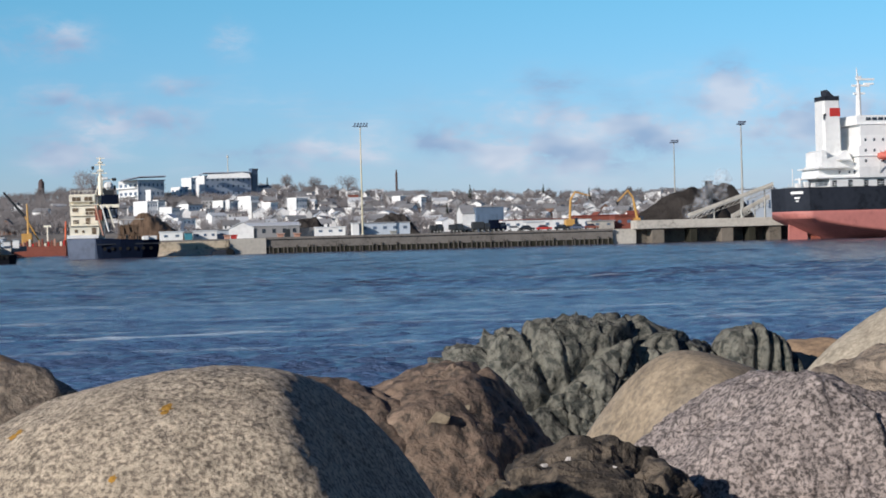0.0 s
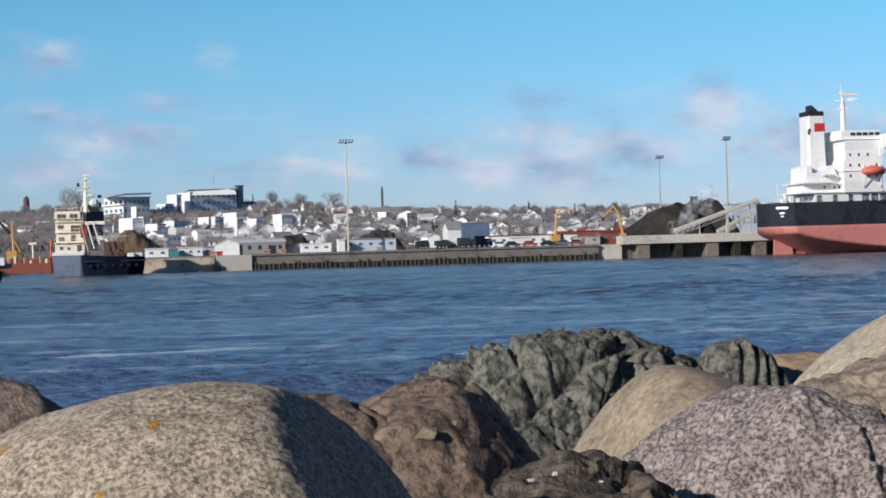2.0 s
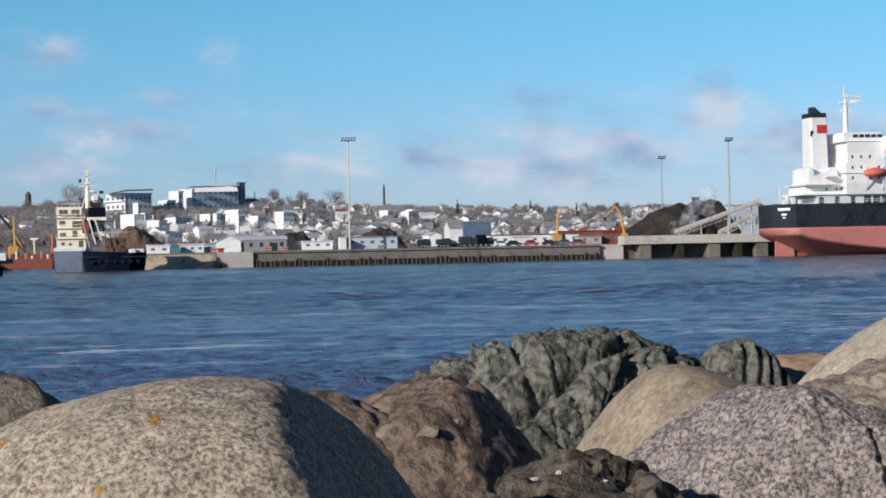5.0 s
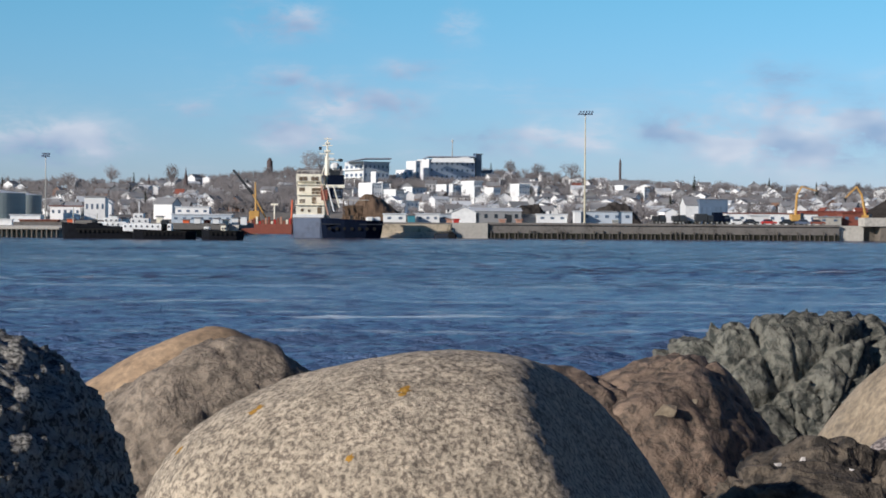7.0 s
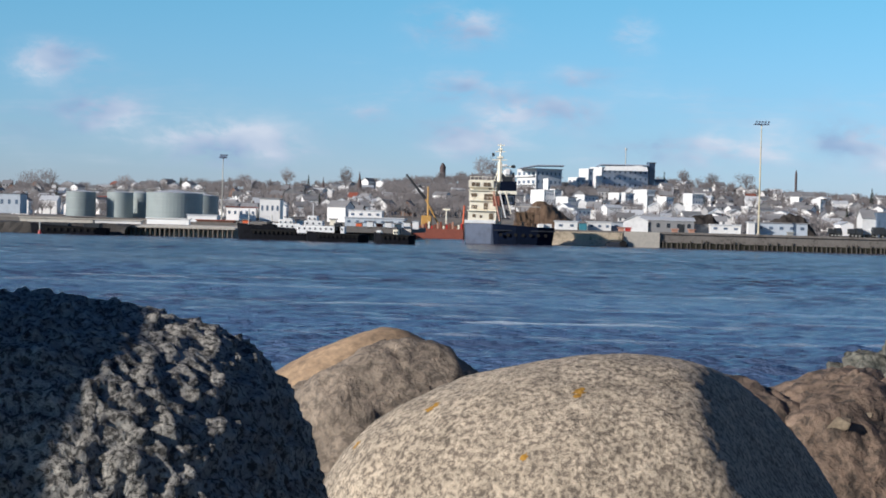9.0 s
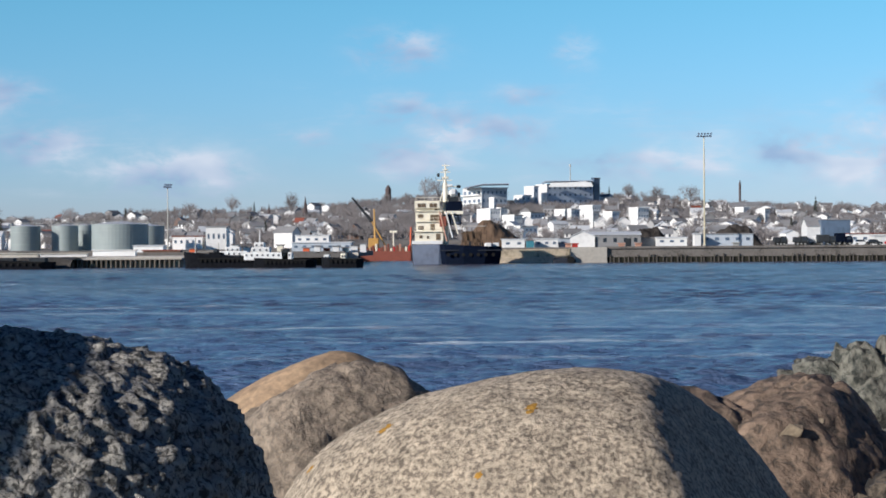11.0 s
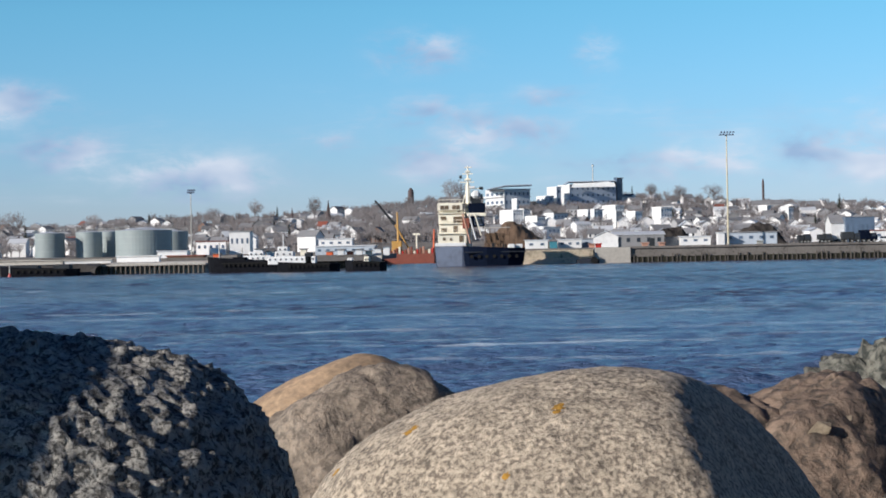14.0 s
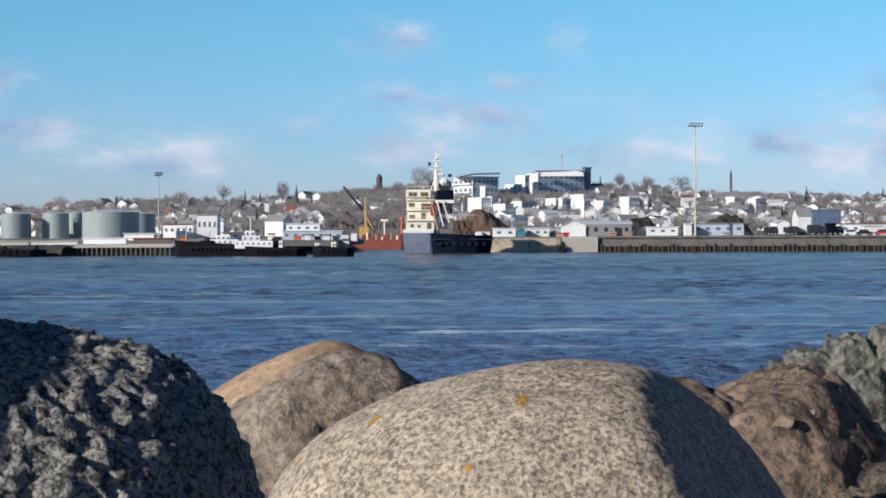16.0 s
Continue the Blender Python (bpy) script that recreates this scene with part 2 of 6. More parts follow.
SHALE = rock_material("weathered_shale", (0.15, 0.12, 0.088), (0.022, 0.019, 0.016), (0.065, 0.054, 0.043), 20, 0.9, 0.02)
GREYBROWN = rock_material("grey_brown_rock", (0.33, 0.265, 0.20), (0.10, 0.082, 0.065), (0.22, 0.18, 0.14), 26, 0.65, 0.014)
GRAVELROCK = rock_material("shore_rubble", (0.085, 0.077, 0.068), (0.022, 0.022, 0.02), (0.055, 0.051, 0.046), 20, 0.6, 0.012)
FLECK = material("white_quartz", (0.62, 0.58, 0.54), 0.6, vary=0.2, scale=20, fine=120)
LICHEN = material("orange_lichen", (0.42, 0.225, 0.035), 0.9, vary=0.5, scale=40, fine=160, bump=0.002)

WHITE = material("white_paint", (0.80, 0.80, 0.78), 0.55, vary=0.12, scale=0.12, fine=0.8)
WALLWHITE = material("white_clapboard", (0.78, 0.77, 0.75), 0.75, vary=0.15, scale=0.2, fine=1.5, spread=0.3)
WALLGREY = material("grey_clapboard", (0.33, 0.33, 0.33), 0.8, vary=0.2, scale=0.2, fine=1.5, spread=0.35)
WALLBROWN = material("brown_brick", (0.22, 0.13, 0.09), 0.85, vary=0.25, scale=0.2, fine=2.0, spread=0.4)
CREAM = material("cream_paint", (0.89, 0.83, 0.67), 0.55, vary=0.15, scale=0.3, fine=2)
# Roof grey lifted a little: haze over the town put into the colour.
ROOFGREY = material("grey_shingle", (0.21, 0.21, 0.215), 0.85, vary=0.25, scale=0.3, fine=3, spread=0.4)
ROOFWHITE = material("pale_metal_roof", (0.62, 0.64, 0.66), 0.4, vary=0.1, scale=0.1, fine=1.0)
ROOFRED = material("red_roof", (0.26, 0.06, 0.045), 0.7, vary=0.2, scale=0.3, fine=2)
SHADEDOPENING = material("shaded_openings", (0.16, 0.115, 0.07), 0.35, vary=0.3, scale=0.6, fine=3)
GLASS = material("window_glass", (0.03, 0.04, 0.055), 0.08, vary=0.1)
BLUEGLASS = material("blue_cladding", (0.10, 0.145, 0.21), 0.35, vary=0.2, scale=0.15, fine=0.6)
# On the hill building fronts these two put shade into the colour.
SLATEBLUE = material("slate_blue_roof_and_shade", (0.40, 0.47, 0.57), 0.6, vary=0.15, scale=0.12, fine=1)
BLUEGREY = material("blue_grey_cladding_and_shade", (0.50, 0.56, 0.62), 0.6, vary=0.15, scale=0.12, fine=1)
CONCRETE = material("pale_concrete", (0.47, 0.44, 0.385), 0.9, vary=0.3, scale=0.15, fine=1.2, bump=0.03)
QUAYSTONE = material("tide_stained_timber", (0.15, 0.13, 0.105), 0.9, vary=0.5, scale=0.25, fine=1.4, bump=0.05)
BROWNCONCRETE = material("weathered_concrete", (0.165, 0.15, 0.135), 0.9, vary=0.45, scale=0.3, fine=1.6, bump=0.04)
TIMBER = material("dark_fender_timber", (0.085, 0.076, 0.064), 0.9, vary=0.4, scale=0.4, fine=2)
# Weed at the quay foot; also colours the shade of the berth recesses.
WEED_AND_SHADE = material("wet_weed_and_shade", (0.035, 0.034, 0.026), 0.45, vary=0.3, scale=0.3, fine=2, bump=0.05)
ASPHALT = material("yard_asphalt", (0.14, 0.13, 0.12), 0.9, vary=0.3, scale=0.05, fine=0.6)
STEEL = material("galvanised_steel", (0.45, 0.44, 0.40), 0.5, 0.4, vary=0.15, scale=0.3, fine=2)
YELLOWSTEEL = material("pale_yellow_mast", (0.58, 0.52, 0.36), 0.55, vary=0.15, scale=0.3, fine=2)
DARKSTEEL = material("dark_steel", (0.05, 0.055, 0.06), 0.5, 0.3, vary=0.25, scale=0.4, fine=2)
TANKGREEN = material("pale_green_tank_steel", (0.30, 0.35, 0.345), 0.6, vary=0.12, scale=0.06, fine=0.4)
HULLBLACK = material("blue_black_hull", (0.030, 0.035, 0.046), 0.65, vary=0.35, scale=0.12, fine=0.8)
SAND = material("sandy_rubble", (0.50, 0.425, 0.315), 0.95, vary=0.4, scale=0.3, fine=1.4, bump=0.1)
HULLRED = material("red_bottom_paint", (0.53, 0.195, 0.165), 0.6, vary=0.25, scale=0.10, fine=0.7, dirt=(0.38, 0.13, 0.11))
HULLGREY = material("grey_hull", (0.11, 0.14, 0.205), 0.5, vary=0.2, scale=0.2, fine=1)
HULLNAVY = material("navy_hull", (0.005, 0.009, 0.021), 0.75, vary=0.35, scale=0.3, fine=1)
ORANGE = material("orange_paint", (0.70, 0.13, 0.04), 0.5, vary=0.2, scale=0.4, fine=2)
LIFEBOAT = material("faded_lifeboat_orange", (0.62, 0.15, 0.11), 0.55, vary=0.2, scale=0.4, fine=2)
CRANEYELLOW = material("crane_yellow", (0.58, 0.33, 0.09), 0.5, vary=0.2, scale=0.4, fine=2)
REDPAINT = material("red_paint", (0.50, 0.04, 0.03), 0.45, vary=0.2, scale=0.4, fine=2)
BLUEPAINT = material("teal_paint", (0.05, 0.22, 0.28), 0.5, vary=0.2, scale=0.4, fine=2)
BROWNRED = material("rust_red_steel", (0.24, 0.07, 0.045), 0.7, vary=0.3, scale=0.3, fine=1.5)
RUBBER = material("black_rubber", (0.02, 0.02, 0.02), 0.8, vary=0.2)
HEAP = material("dark_scrap", (0.052, 0.046, 0.042), 0.9, vary=0.5, scale=0.3, fine=2, bump=0.3)
EARTH = material("brown_earth", (0.125, 0.08, 0.05), 0.95, vary=0.4, scale=0.15, fine=0.8, bump=0.3)
# The next four are paled: distant haze put into the base colours.
HILLSIDE = material("winter_grass_and_scrub", (0.185, 0.17, 0.152), 0.95, vary=0.45, scale=0.02, fine=0.25, bump=0.5)
TWIG = material("bare_twigs", (0.245, 0.225, 0.222), 0.95, vary=0.35, scale=0.02, fine=0.15, spread=0.2)
PINE = material("dark_conifer", (0.05, 0.06, 0.045), 0.9, vary=0.3, scale=0.05, fine=0.8)
DARKBRICK = material("dark_red_brick", (0.10, 0.075, 0.073), 0.9, vary=0.2, scale=0.2, fine=2)
SALMON = material("faded_salmon_paint", (0.50, 0.27, 0.19), 0.6, vary=0.2, scale=0.4, fine=2)
BOATBLACK = material("tarred_black_hull", (0.011, 0.012, 0.015), 0.8, vary=0.4, scale=0.4, fine=1.5)
for dull in (HULLNAVY, BOATBLACK, HULLBLACK, RUBBER, HEAP, WEED_AND_SHADE, DARKSTEEL):
    dull.node_tree.nodes["Principled BSDF"].inputs["Specular IOR Level"].default_value = 0.03


def water_material():
    m = bpy.data.materials.new("harbour_water")
    m.use_nodes = True
    n, l = m.node_tree.nodes, m.node_tree.links
    b = n["Principled BSDF"]
    b.inputs["Roughness"].default_value = 0.16
    b.inputs["IOR"].default_value = 1.33
    b.inputs["Specular IOR Level"].default_value = 0.31
    geo = n.new("ShaderNodeNewGeometry")
    stretch = n.new("ShaderNodeMapping")
    stretch.inputs["Scale"].default_value = (0.55, 1.0, 1.0)
    stretch.inputs["Rotation"].default_value = (0, 0, radians(8))
    l.new(geo.outputs["Position"], stretch.inputs[0])
    # Distance tint: sky reflection put into the colour, blue near, dull grey far.
    tint_noise = n.new("ShaderNodeTexNoise")
    tint_noise.inputs["Scale"].default_value, tint_noise.inputs["Detail"].default_value = 0.03, 4
    l.new(stretch.outputs[0], tint_noise.inputs["Vector"])
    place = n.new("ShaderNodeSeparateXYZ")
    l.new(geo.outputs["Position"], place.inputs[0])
    far_tint = n.new("ShaderNodeMath")
    far_tint.operation, far_tint.inputs[1].default_value = "MULTIPLY_ADD", 0.0022
    l.new(place.outputs[1], far_tint.inputs[0])
    l.new(tint_noise.outputs[0], far_tint.inputs[2])
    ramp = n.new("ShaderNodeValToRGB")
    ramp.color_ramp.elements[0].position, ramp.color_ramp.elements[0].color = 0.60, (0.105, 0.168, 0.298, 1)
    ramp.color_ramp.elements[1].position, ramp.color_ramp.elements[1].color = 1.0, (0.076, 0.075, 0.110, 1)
    l.new(far_tint.outputs[0], ramp.inputs[0])
    foam = n.new("ShaderNodeTexNoise")
    foam.inputs["Scale"].default_value, foam.inputs["Detail"].default_value, foam.inputs["Roughness"].default_value = 0.36, 8, 0.62
    long = n.new("ShaderNodeMapping")
    long.inputs["Scale"].default_value = (0.07, 1.0, 1.0)
    l.new(geo.outputs["Position"], long.inputs[0])
    l.new(long.outputs[0], foam.inputs["Vector"])
    gate = n.new("ShaderNodeValToRGB")
    gate.color_ramp.elements[0].position, gate.color_ramp.elements[0].color = 0.60, (0, 0, 0, 1)
    gate.color_ramp.elements[1].position, gate.color_ramp.elements[1].color = 0.72, (1, 1, 1, 1)
    l.new(foam.outputs[0], gate.inputs[0])

    def calc(op, *values):
        c = n.new("ShaderNodeMath")
        c.operation = op
        for i, v in enumerate(values):
            if isinstance(v, (int, float)):
                c.inputs[i].default_value = v
            else:
                l.new(v, c.inputs[i])
        return c.outputs[0]

    # long pale lines of foam left by a wake: metres out, half-width, weight
    drift = n.new("ShaderNodeTexNoise")
    drift.inputs["Scale"].default_value, drift.inputs["Detail"].default_value = 0.03, 3
    l.new(geo.outputs["Position"], drift.inputs["Vector"])
    broken = n.new("ShaderNodeTexNoise")
    broken.inputs["Scale"].default_value, broken.inputs["Detail"].default_value = 0.22, 5
    drawn = n.new("ShaderNodeMapping")
    drawn.inputs["Scale"].default_value = (0.28, 1.0, 1.0)
    l.new(geo.outputs["Position"], drawn.inputs[0])
    l.new(drawn.outputs[0], broken.inputs["Vector"])
    gaps = calc("MINIMUM", calc("MAXIMUM", calc("MULTIPLY", calc("SUBTRACT", broken.outputs[0], 0.43), 8.0), 0.0), 1.0)
    wandering = calc("ADD", place.outputs[1], calc("MULTIPLY", calc("SUBTRACT", drift.outputs[0], 0.5), 3.0))
    lines = gate.outputs[0]
    for out_at, half, weight in ((80.0, 1.3, 1.5), (84.0, 0.8, 0.7), (95.0, 1.4, 0.7), (69.0, 0.7, 0.7), (118.0, 2.2, 0.5)):
        near_line = calc("MAXIMUM", calc("SUBTRACT", 1.0, calc("DIVIDE", calc("ABSOLUTE", calc("SUBTRACT", wandering, out_at)), half)), 0.0)
        lines = calc("MAXIMUM", lines, calc("MULTIPLY", calc("MULTIPLY", near_line, gaps), weight))
    mix = n.new("ShaderNodeMix")
    mix.data_type = "RGBA"
    l.new(lines, mix.inputs[0])
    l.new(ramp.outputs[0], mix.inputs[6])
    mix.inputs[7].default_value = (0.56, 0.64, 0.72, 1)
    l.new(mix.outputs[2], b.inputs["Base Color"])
    ripple = n.new("ShaderNodeTexNoise")
    ripple.inputs["Scale"].default_value, ripple.inputs["Detail"].default_value, ripple.inputs["Roughness"].default_value = 2.6, 5, 0.65
    l.new(stretch.outputs[0], ripple.inputs["Vector"])
    bp = n.new("ShaderNodeBump")
    bp.inputs["Strength"].default_value, bp.inputs["Distance"].default_value = 0.9, 0.32
    l.new(ripple.outputs[0], bp.inputs["Height"])
    # longer chop, which still shows far out
    chop = n.new("ShaderNodeTexNoise")
    chop.inputs["Scale"].default_value, chop.inputs["Detail"].default_value, chop.inputs["Roughness"].default_value = 0.22, 6, 0.7
    l.new(stretch.outputs[0], chop.inputs["Vector"])
    swell = n.new("ShaderNodeBump")
    swell.inputs["Strength"].default_value, swell.inputs["Distance"].default_value = 0.8, 1.1
    l.new(chop.outputs[0], swell.inputs["Height"])
    l.new(bp.outputs[0], swell.inputs["Normal"])
    l.new(swell.outputs[0], b.inputs["Normal"])
    return m


WATER = water_material()


# ---- mesh helpers ----
def mesh_of(bm, mats, smooth=False):
    me = bpy.data.meshes.new("mesh")
    bmesh.ops.recalc_face_normals(bm, faces=bm.faces)
    bm.to_mesh(me)
    bm.free()
    for m in mats if isinstance(mats, (list, tuple)) else (mats,):
        me.materials.append(m)
    if smooth:
        me.shade_smooth()
    return me


def part(name, bm, mat, parent, label="", smooth=False):
    ob = new(name, mesh_of(bm, mat, smooth))
    ob.parent = parent
    if label:
        ob["label"] = label
    return ob


def thing(name, x, y, z, label, category, group="", kind="", turn=0.0):
    ob = new(name)
    ob.empty_display_size = 0.2
    ob.matrix_world = pose(x, y, z, 0, 0, turn)
    return tagged(ob, label, category, group, kind)


def box(bm, x0, x1, y0, y1, z0, z1, bevel=0.0):
    r = bmesh.ops.create_cube(bm, size=1.0, matrix=Matrix.Translation(((x0 + x1) / 2, (y0 + y1) / 2, (z0 + z1) / 2)) @ Matrix.Diagonal((x1 - x0, y1 - y0, z1 - z0, 1)))
    if bevel:
        edges = list({e for v in r["verts"] for e in v.link_edges})
        bmesh.ops.bevel(bm, geom=edges, offset=bevel, segments=1, affect="EDGES")
    return bm


def B(*args, **kw):
    return box(bmesh.new(), *args, **kw)


def tube(bm, a, b, r0, r1=None, seg=8):
    a, b = Vector(a), Vector(b)
    r1 = r0 if r1 is None else r1
    q = (b - a).to_track_quat("Z", "Y").to_matrix().to_4x4()
    bmesh.ops.create_cone(bm, cap_ends=True, segments=seg, radius1=r0, radius2=r1, depth=(b - a).length, matrix=Matrix.Translation((a + b) / 2) @ q)
    return bm


def T(a, b, r0, r1=None, seg=8):
    return tube(bmesh.new(), a, b, r0, r1, seg)


def prism(points, y0, y1):
    """A plate of the outline points (x, z), between y0 and y1."""
    bm = bmesh.new()
    f = bm.faces.new([bm.verts.new((x, y0, z)) for x, z in points])
    r = bmesh.ops.extrude_face_region(bm, geom=[f])
    bmesh.ops.translate(bm, verts=[v for v in r["geom"] if isinstance(v, bmesh.types.BMVert)], vec=(0, y1 - y0, 0))
    return bm


def gable(w, d, h, over=0.4, thick=0.25):
    """A pitched roof over w by d, ridge along x."""
    a, b = d / 2 + over, w / 2 + over
    bm = bmesh.new()
    outline = [(-a, -over * h / a), (0, h), (a, -over * h / a), (a, -over * h / a + thick), (0, h + thick), (-a, -over * h / a + thick)]
    front = [bm.verts.new((-b, y, z)) for y, z in outline]
    rear = [bm.verts.new((b, y, z)) for y, z in outline]
    bm.faces.new(front[::-1])
    bm.faces.new(rear)
    for i in range(6):
        j = (i + 1) % 6
        bm.faces.new((front[i], front[j], rear[j], rear[i]))
    return bm


def gable_wall(w, d, h, rise):
    """Four walls with pointed ends in x, ridge along x."""
    bm = bmesh.new()
    outline = [(-d / 2, 0), (d / 2, 0), (d / 2, h), (0, h + rise), (-d / 2, h)]
    front = [bm.verts.new((-w / 2, y, z)) for y, z in outline]
    rear = [bm.verts.new((w / 2, y, z)) for y, z in outline]
    bm.faces.new(front[::-1])
    bm.faces.new(rear)
    for i in range(5):
        j = (i + 1) % 5
        bm.faces.new((front[i], front[j], rear[j], rear[i]))
    return bm


def X(u, d):
    """Metres to the side at d metres out, for a bearing in thousandths."""
    return u * d / 1000


def Z(w, d):
    """Height above the water at d metres out, for a rise in thousandths above the eye."""
    return EYE_Z + w * d / 1000


# ---- water ----
def make_water():
    rng = np.random.default_rng(4)
    rows, cols = 900, 560
    ys = np.geomspace(16, 640, rows)
    us = np.linspace(-0.36, 0.60, cols)
    yy, uu = np.meshgrid(ys, us, indexing="ij")
    xx = uu * yy
    zz = np.zeros_like(xx)
    for i in range(46):
        length = 0.55 * 1.075 ** i * rng.uniform(0.9, 1.1)
        ang = radians(96) + rng.normal(0, 0.55)
        amp = 0.0125 * length ** 0.55 * (1.0 if length < 6 else 0.4)
        keep = np.clip(length / (np.gradient(ys)[:, None] * 2.2) - 0.6, 0, 1)
        ph = (xx * math.cos(ang) + yy * math.sin(ang)) * 2 * math.pi / length + rng.uniform(0, 6.28)
        zz += amp * keep * np.sin(ph + 0.5 * np.sin(ph))
    gust = 0.75 + 0.35 * np.sin(xx / 37 + 1.3 * np.sin(yy / 51)) * np.sin(yy / 23 + np.sin(xx / 61))
    zz = zz * gust
    verts = np.stack([xx, yy, zz], -1).reshape(-1, 3)
    idx = np.arange(rows * cols).reshape(rows, cols)
    quads = np.stack([idx[:-1, :-1], idx[:-1, 1:], idx[1:, 1:], idx[1:, :-1]], -1).reshape(-1, 4)
    far = [(-4500, -300, -0.6), (4500, -300, -0.6), (4500, 4500, -0.6), (-4500, 4500, -0.6)]
    k = len(verts)
    verts = np.concatenate([verts, np.array(far)])
    me = bpy.data.meshes.new("water")
    me.vertices.add(len(verts))
    me.vertices.foreach_set("co", verts.ravel())
    quads = np.concatenate([quads, [[k, k + 1, k + 2, k + 3]]])
    me.loops.add(quads.size)
    me.loops.foreach_set("vertex_index", quads.ravel().astype(np.int32))
    me.polygons.add(len(quads))
    me.polygons.foreach_set("loop_start", np.arange(0, quads.size, 4, dtype=np.int32))
    me.update(calc_edges=True)
    me.materials.append(WATER)
    me.shade_smooth()
    return tagged(new("water", me), "choppy grey-blue harbour water with small whitecaps", "water", kind="structure")


make_water()

# ---- the far shore: level yards, then a hillside up to a ridge ----
RIDGE_Y = 1180.0
SKYLINE = ((-400, 17), (-273, 19), (-224, 18.3), (-181, 20.9), (-150, 23.3), (-120, 22.6), (-90, 24.9), (-59, 27.2), (-32, 29.5), (40, 30.5), (84, 30.3), (110, 28.6), (172, 25.6), (235, 22.9), (283, 22.5), (366, 21.8), (700, 18))


def hill(x, y):
    """Height of the land at x, y."""
    u = 1000 * x / y
    top = float(np.interp(u, [s[0] for s in SKYLINE], [s[1] for s in SKYLINE])) - 5.5
    yard = 4.2
    crest = EYE_Z + top * RIDGE_Y / 1000
    if y <= 640:
        return yard
    k = min(1.0, (y - 640) / (RIDGE_Y - 640))
    k = k ** 1.5
    z = yard + (crest - yard) * k
    if y > RIDGE_Y:
        z -= (y - RIDGE_Y) * 0.02
    return z + 1.2 * k * math.sin(x / 47 + y / 90)


def make_land():
    bm = bmesh.new()
    ys = [518, 560, 600, 640] + list(np.linspace(665, RIDGE_Y, 24)) + [1300, 1600, 2200]
    us = np.linspace(-420, 720, 96)
    grid = []
    for y in ys:
        grid.append([bm.verts.new((u * y / 1000, y, (-1.5 if -60 < u < 0 and y < 735 else hill(u * y / 1000, y) + (0.0 if y > 520 else -0.3)))) for u in us])
    for a, b in zip(grid, grid[1:]):
        for i in range(len(us) - 1):
            bm.faces.new((a[i], a[i + 1], b[i + 1], b[i]))
    skirt = [bm.verts.new((v.co.x, v.co.y, -1.2)) for v in grid[0]]
    for i in range(len(us) - 1):
        bm.faces.new((skirt[i], skirt[i + 1], grid[0][i + 1], grid[0][i]))
    ob = new("ground", mesh_of(bm, HILLSIDE, True))
    return tagged(ob, "brown winter hillside behind the harbour yards", "hillside", kind="structure")


make_land()


def slab(name, x0, x1, y0, y1, z0, z1, mat, label, category="quay"):
    return tagged(new(name, mesh_of(B(x0, x1, y0, y1, z0, z1, bevel=0.08), mat)), label, category, kind="structure")


QY = 505.0


# ---- the boulders at the camera's feet ----
def boulder(name, centre, radii, mat, label, planes=(), p=6.0, lumps=((2.2, 0.03), (7.0, 0.008)), ridged=(), turn=0.0, stretch=(1, 1, 1), level=5, seed=0.0, category="boulder", chips=(), cracks=(), grooves=()):
    """A rounded block: an ellipsoid cut by soft planes (normal, distance from the centre), then weathered."""
    bm = bmesh.new()
    bmesh.ops.create_icosphere(bm, subdivisions=level, radius=1.0)
    cuts = [(Vector(n).normalized(), dist) for n, dist in planes]
    off = Vector((seed * 13.7, seed * 5.1, seed * 9.3))
    sx, sy, sz = stretch
    for v in bm.verts:
        d = v.co.normalized()
        inv = ((d.x / radii[0]) ** 2 + (d.y / radii[1]) ** 2 + (d.z / radii[2]) ** 2) ** (p / 2)
        for n, dist in cuts:
            k = d.dot(n)
            if k > 0:
                inv += (k / dist) ** p
        r = inv ** (-1.0 / p)
        q = d * r
        s = Vector((q.x * sx, q.y * sy, q.z * sz))
        for scale, amp in lumps:
            r += amp * noise.noise(s * scale + off)
        for scale, amp in ridged:
            a = 1 - abs(noise.noise(s * scale + off * 1.7)) * 2.2
            r += amp * (a * abs(a) - 0.3)
        warp = noise.noise_vector(s * 3.0 + off) * 0.06
        for scale, amp in chips:
            w = (s + warp) * scale + off
            dist, near = noise.voronoi(w)
            lean = noise.noise_vector(near[0] * 7.31)
            r += amp * max(-1.2, min(1.2, (w - near[0]).dot(lean) * 2.0 + lean.x))
        for scale, depth, wide in cracks:
            dist, near = noise.voronoi((s + warp) * scale + off * 0.7)
            gap = (dist[1] - dist[0]) / wide
            if gap < 1:
                r -= depth * (1 - gap) ** 1.5
        for gx, wide, depth, slant in grooves:
            gap = abs(q.x - gx - slant * q.z + 0.012 * noise.noise(q * 9.0)) / wide
            if gap < 1 and d.y < 0.6:
                r -= depth * (1 - gap * gap)
        v.co = d * r
    ob = new(name, mesh_of(bm, mat, True))
    ob.matrix_world = pose(*centre, 0, 0, turn)
    return tagged(ob, label, category, "boulders of the shore")


main_rock = boulder("boulder", (0.239, 3.30, 3.508), (0.563, 0.387, 0.279), GRANITE, "big rounded speckled pale granite boulder with orange lichen dots",
                    planes=(((0.78, -0.28, 0.56), 0.262), ((0.95, 0.15, 0.1), 0.58)), p=14.0, lumps=((2.6, 0.010), (9.0, 0.006), (30.0, 0.0028), (75.0, 0.0014)), level=7, seed=1)
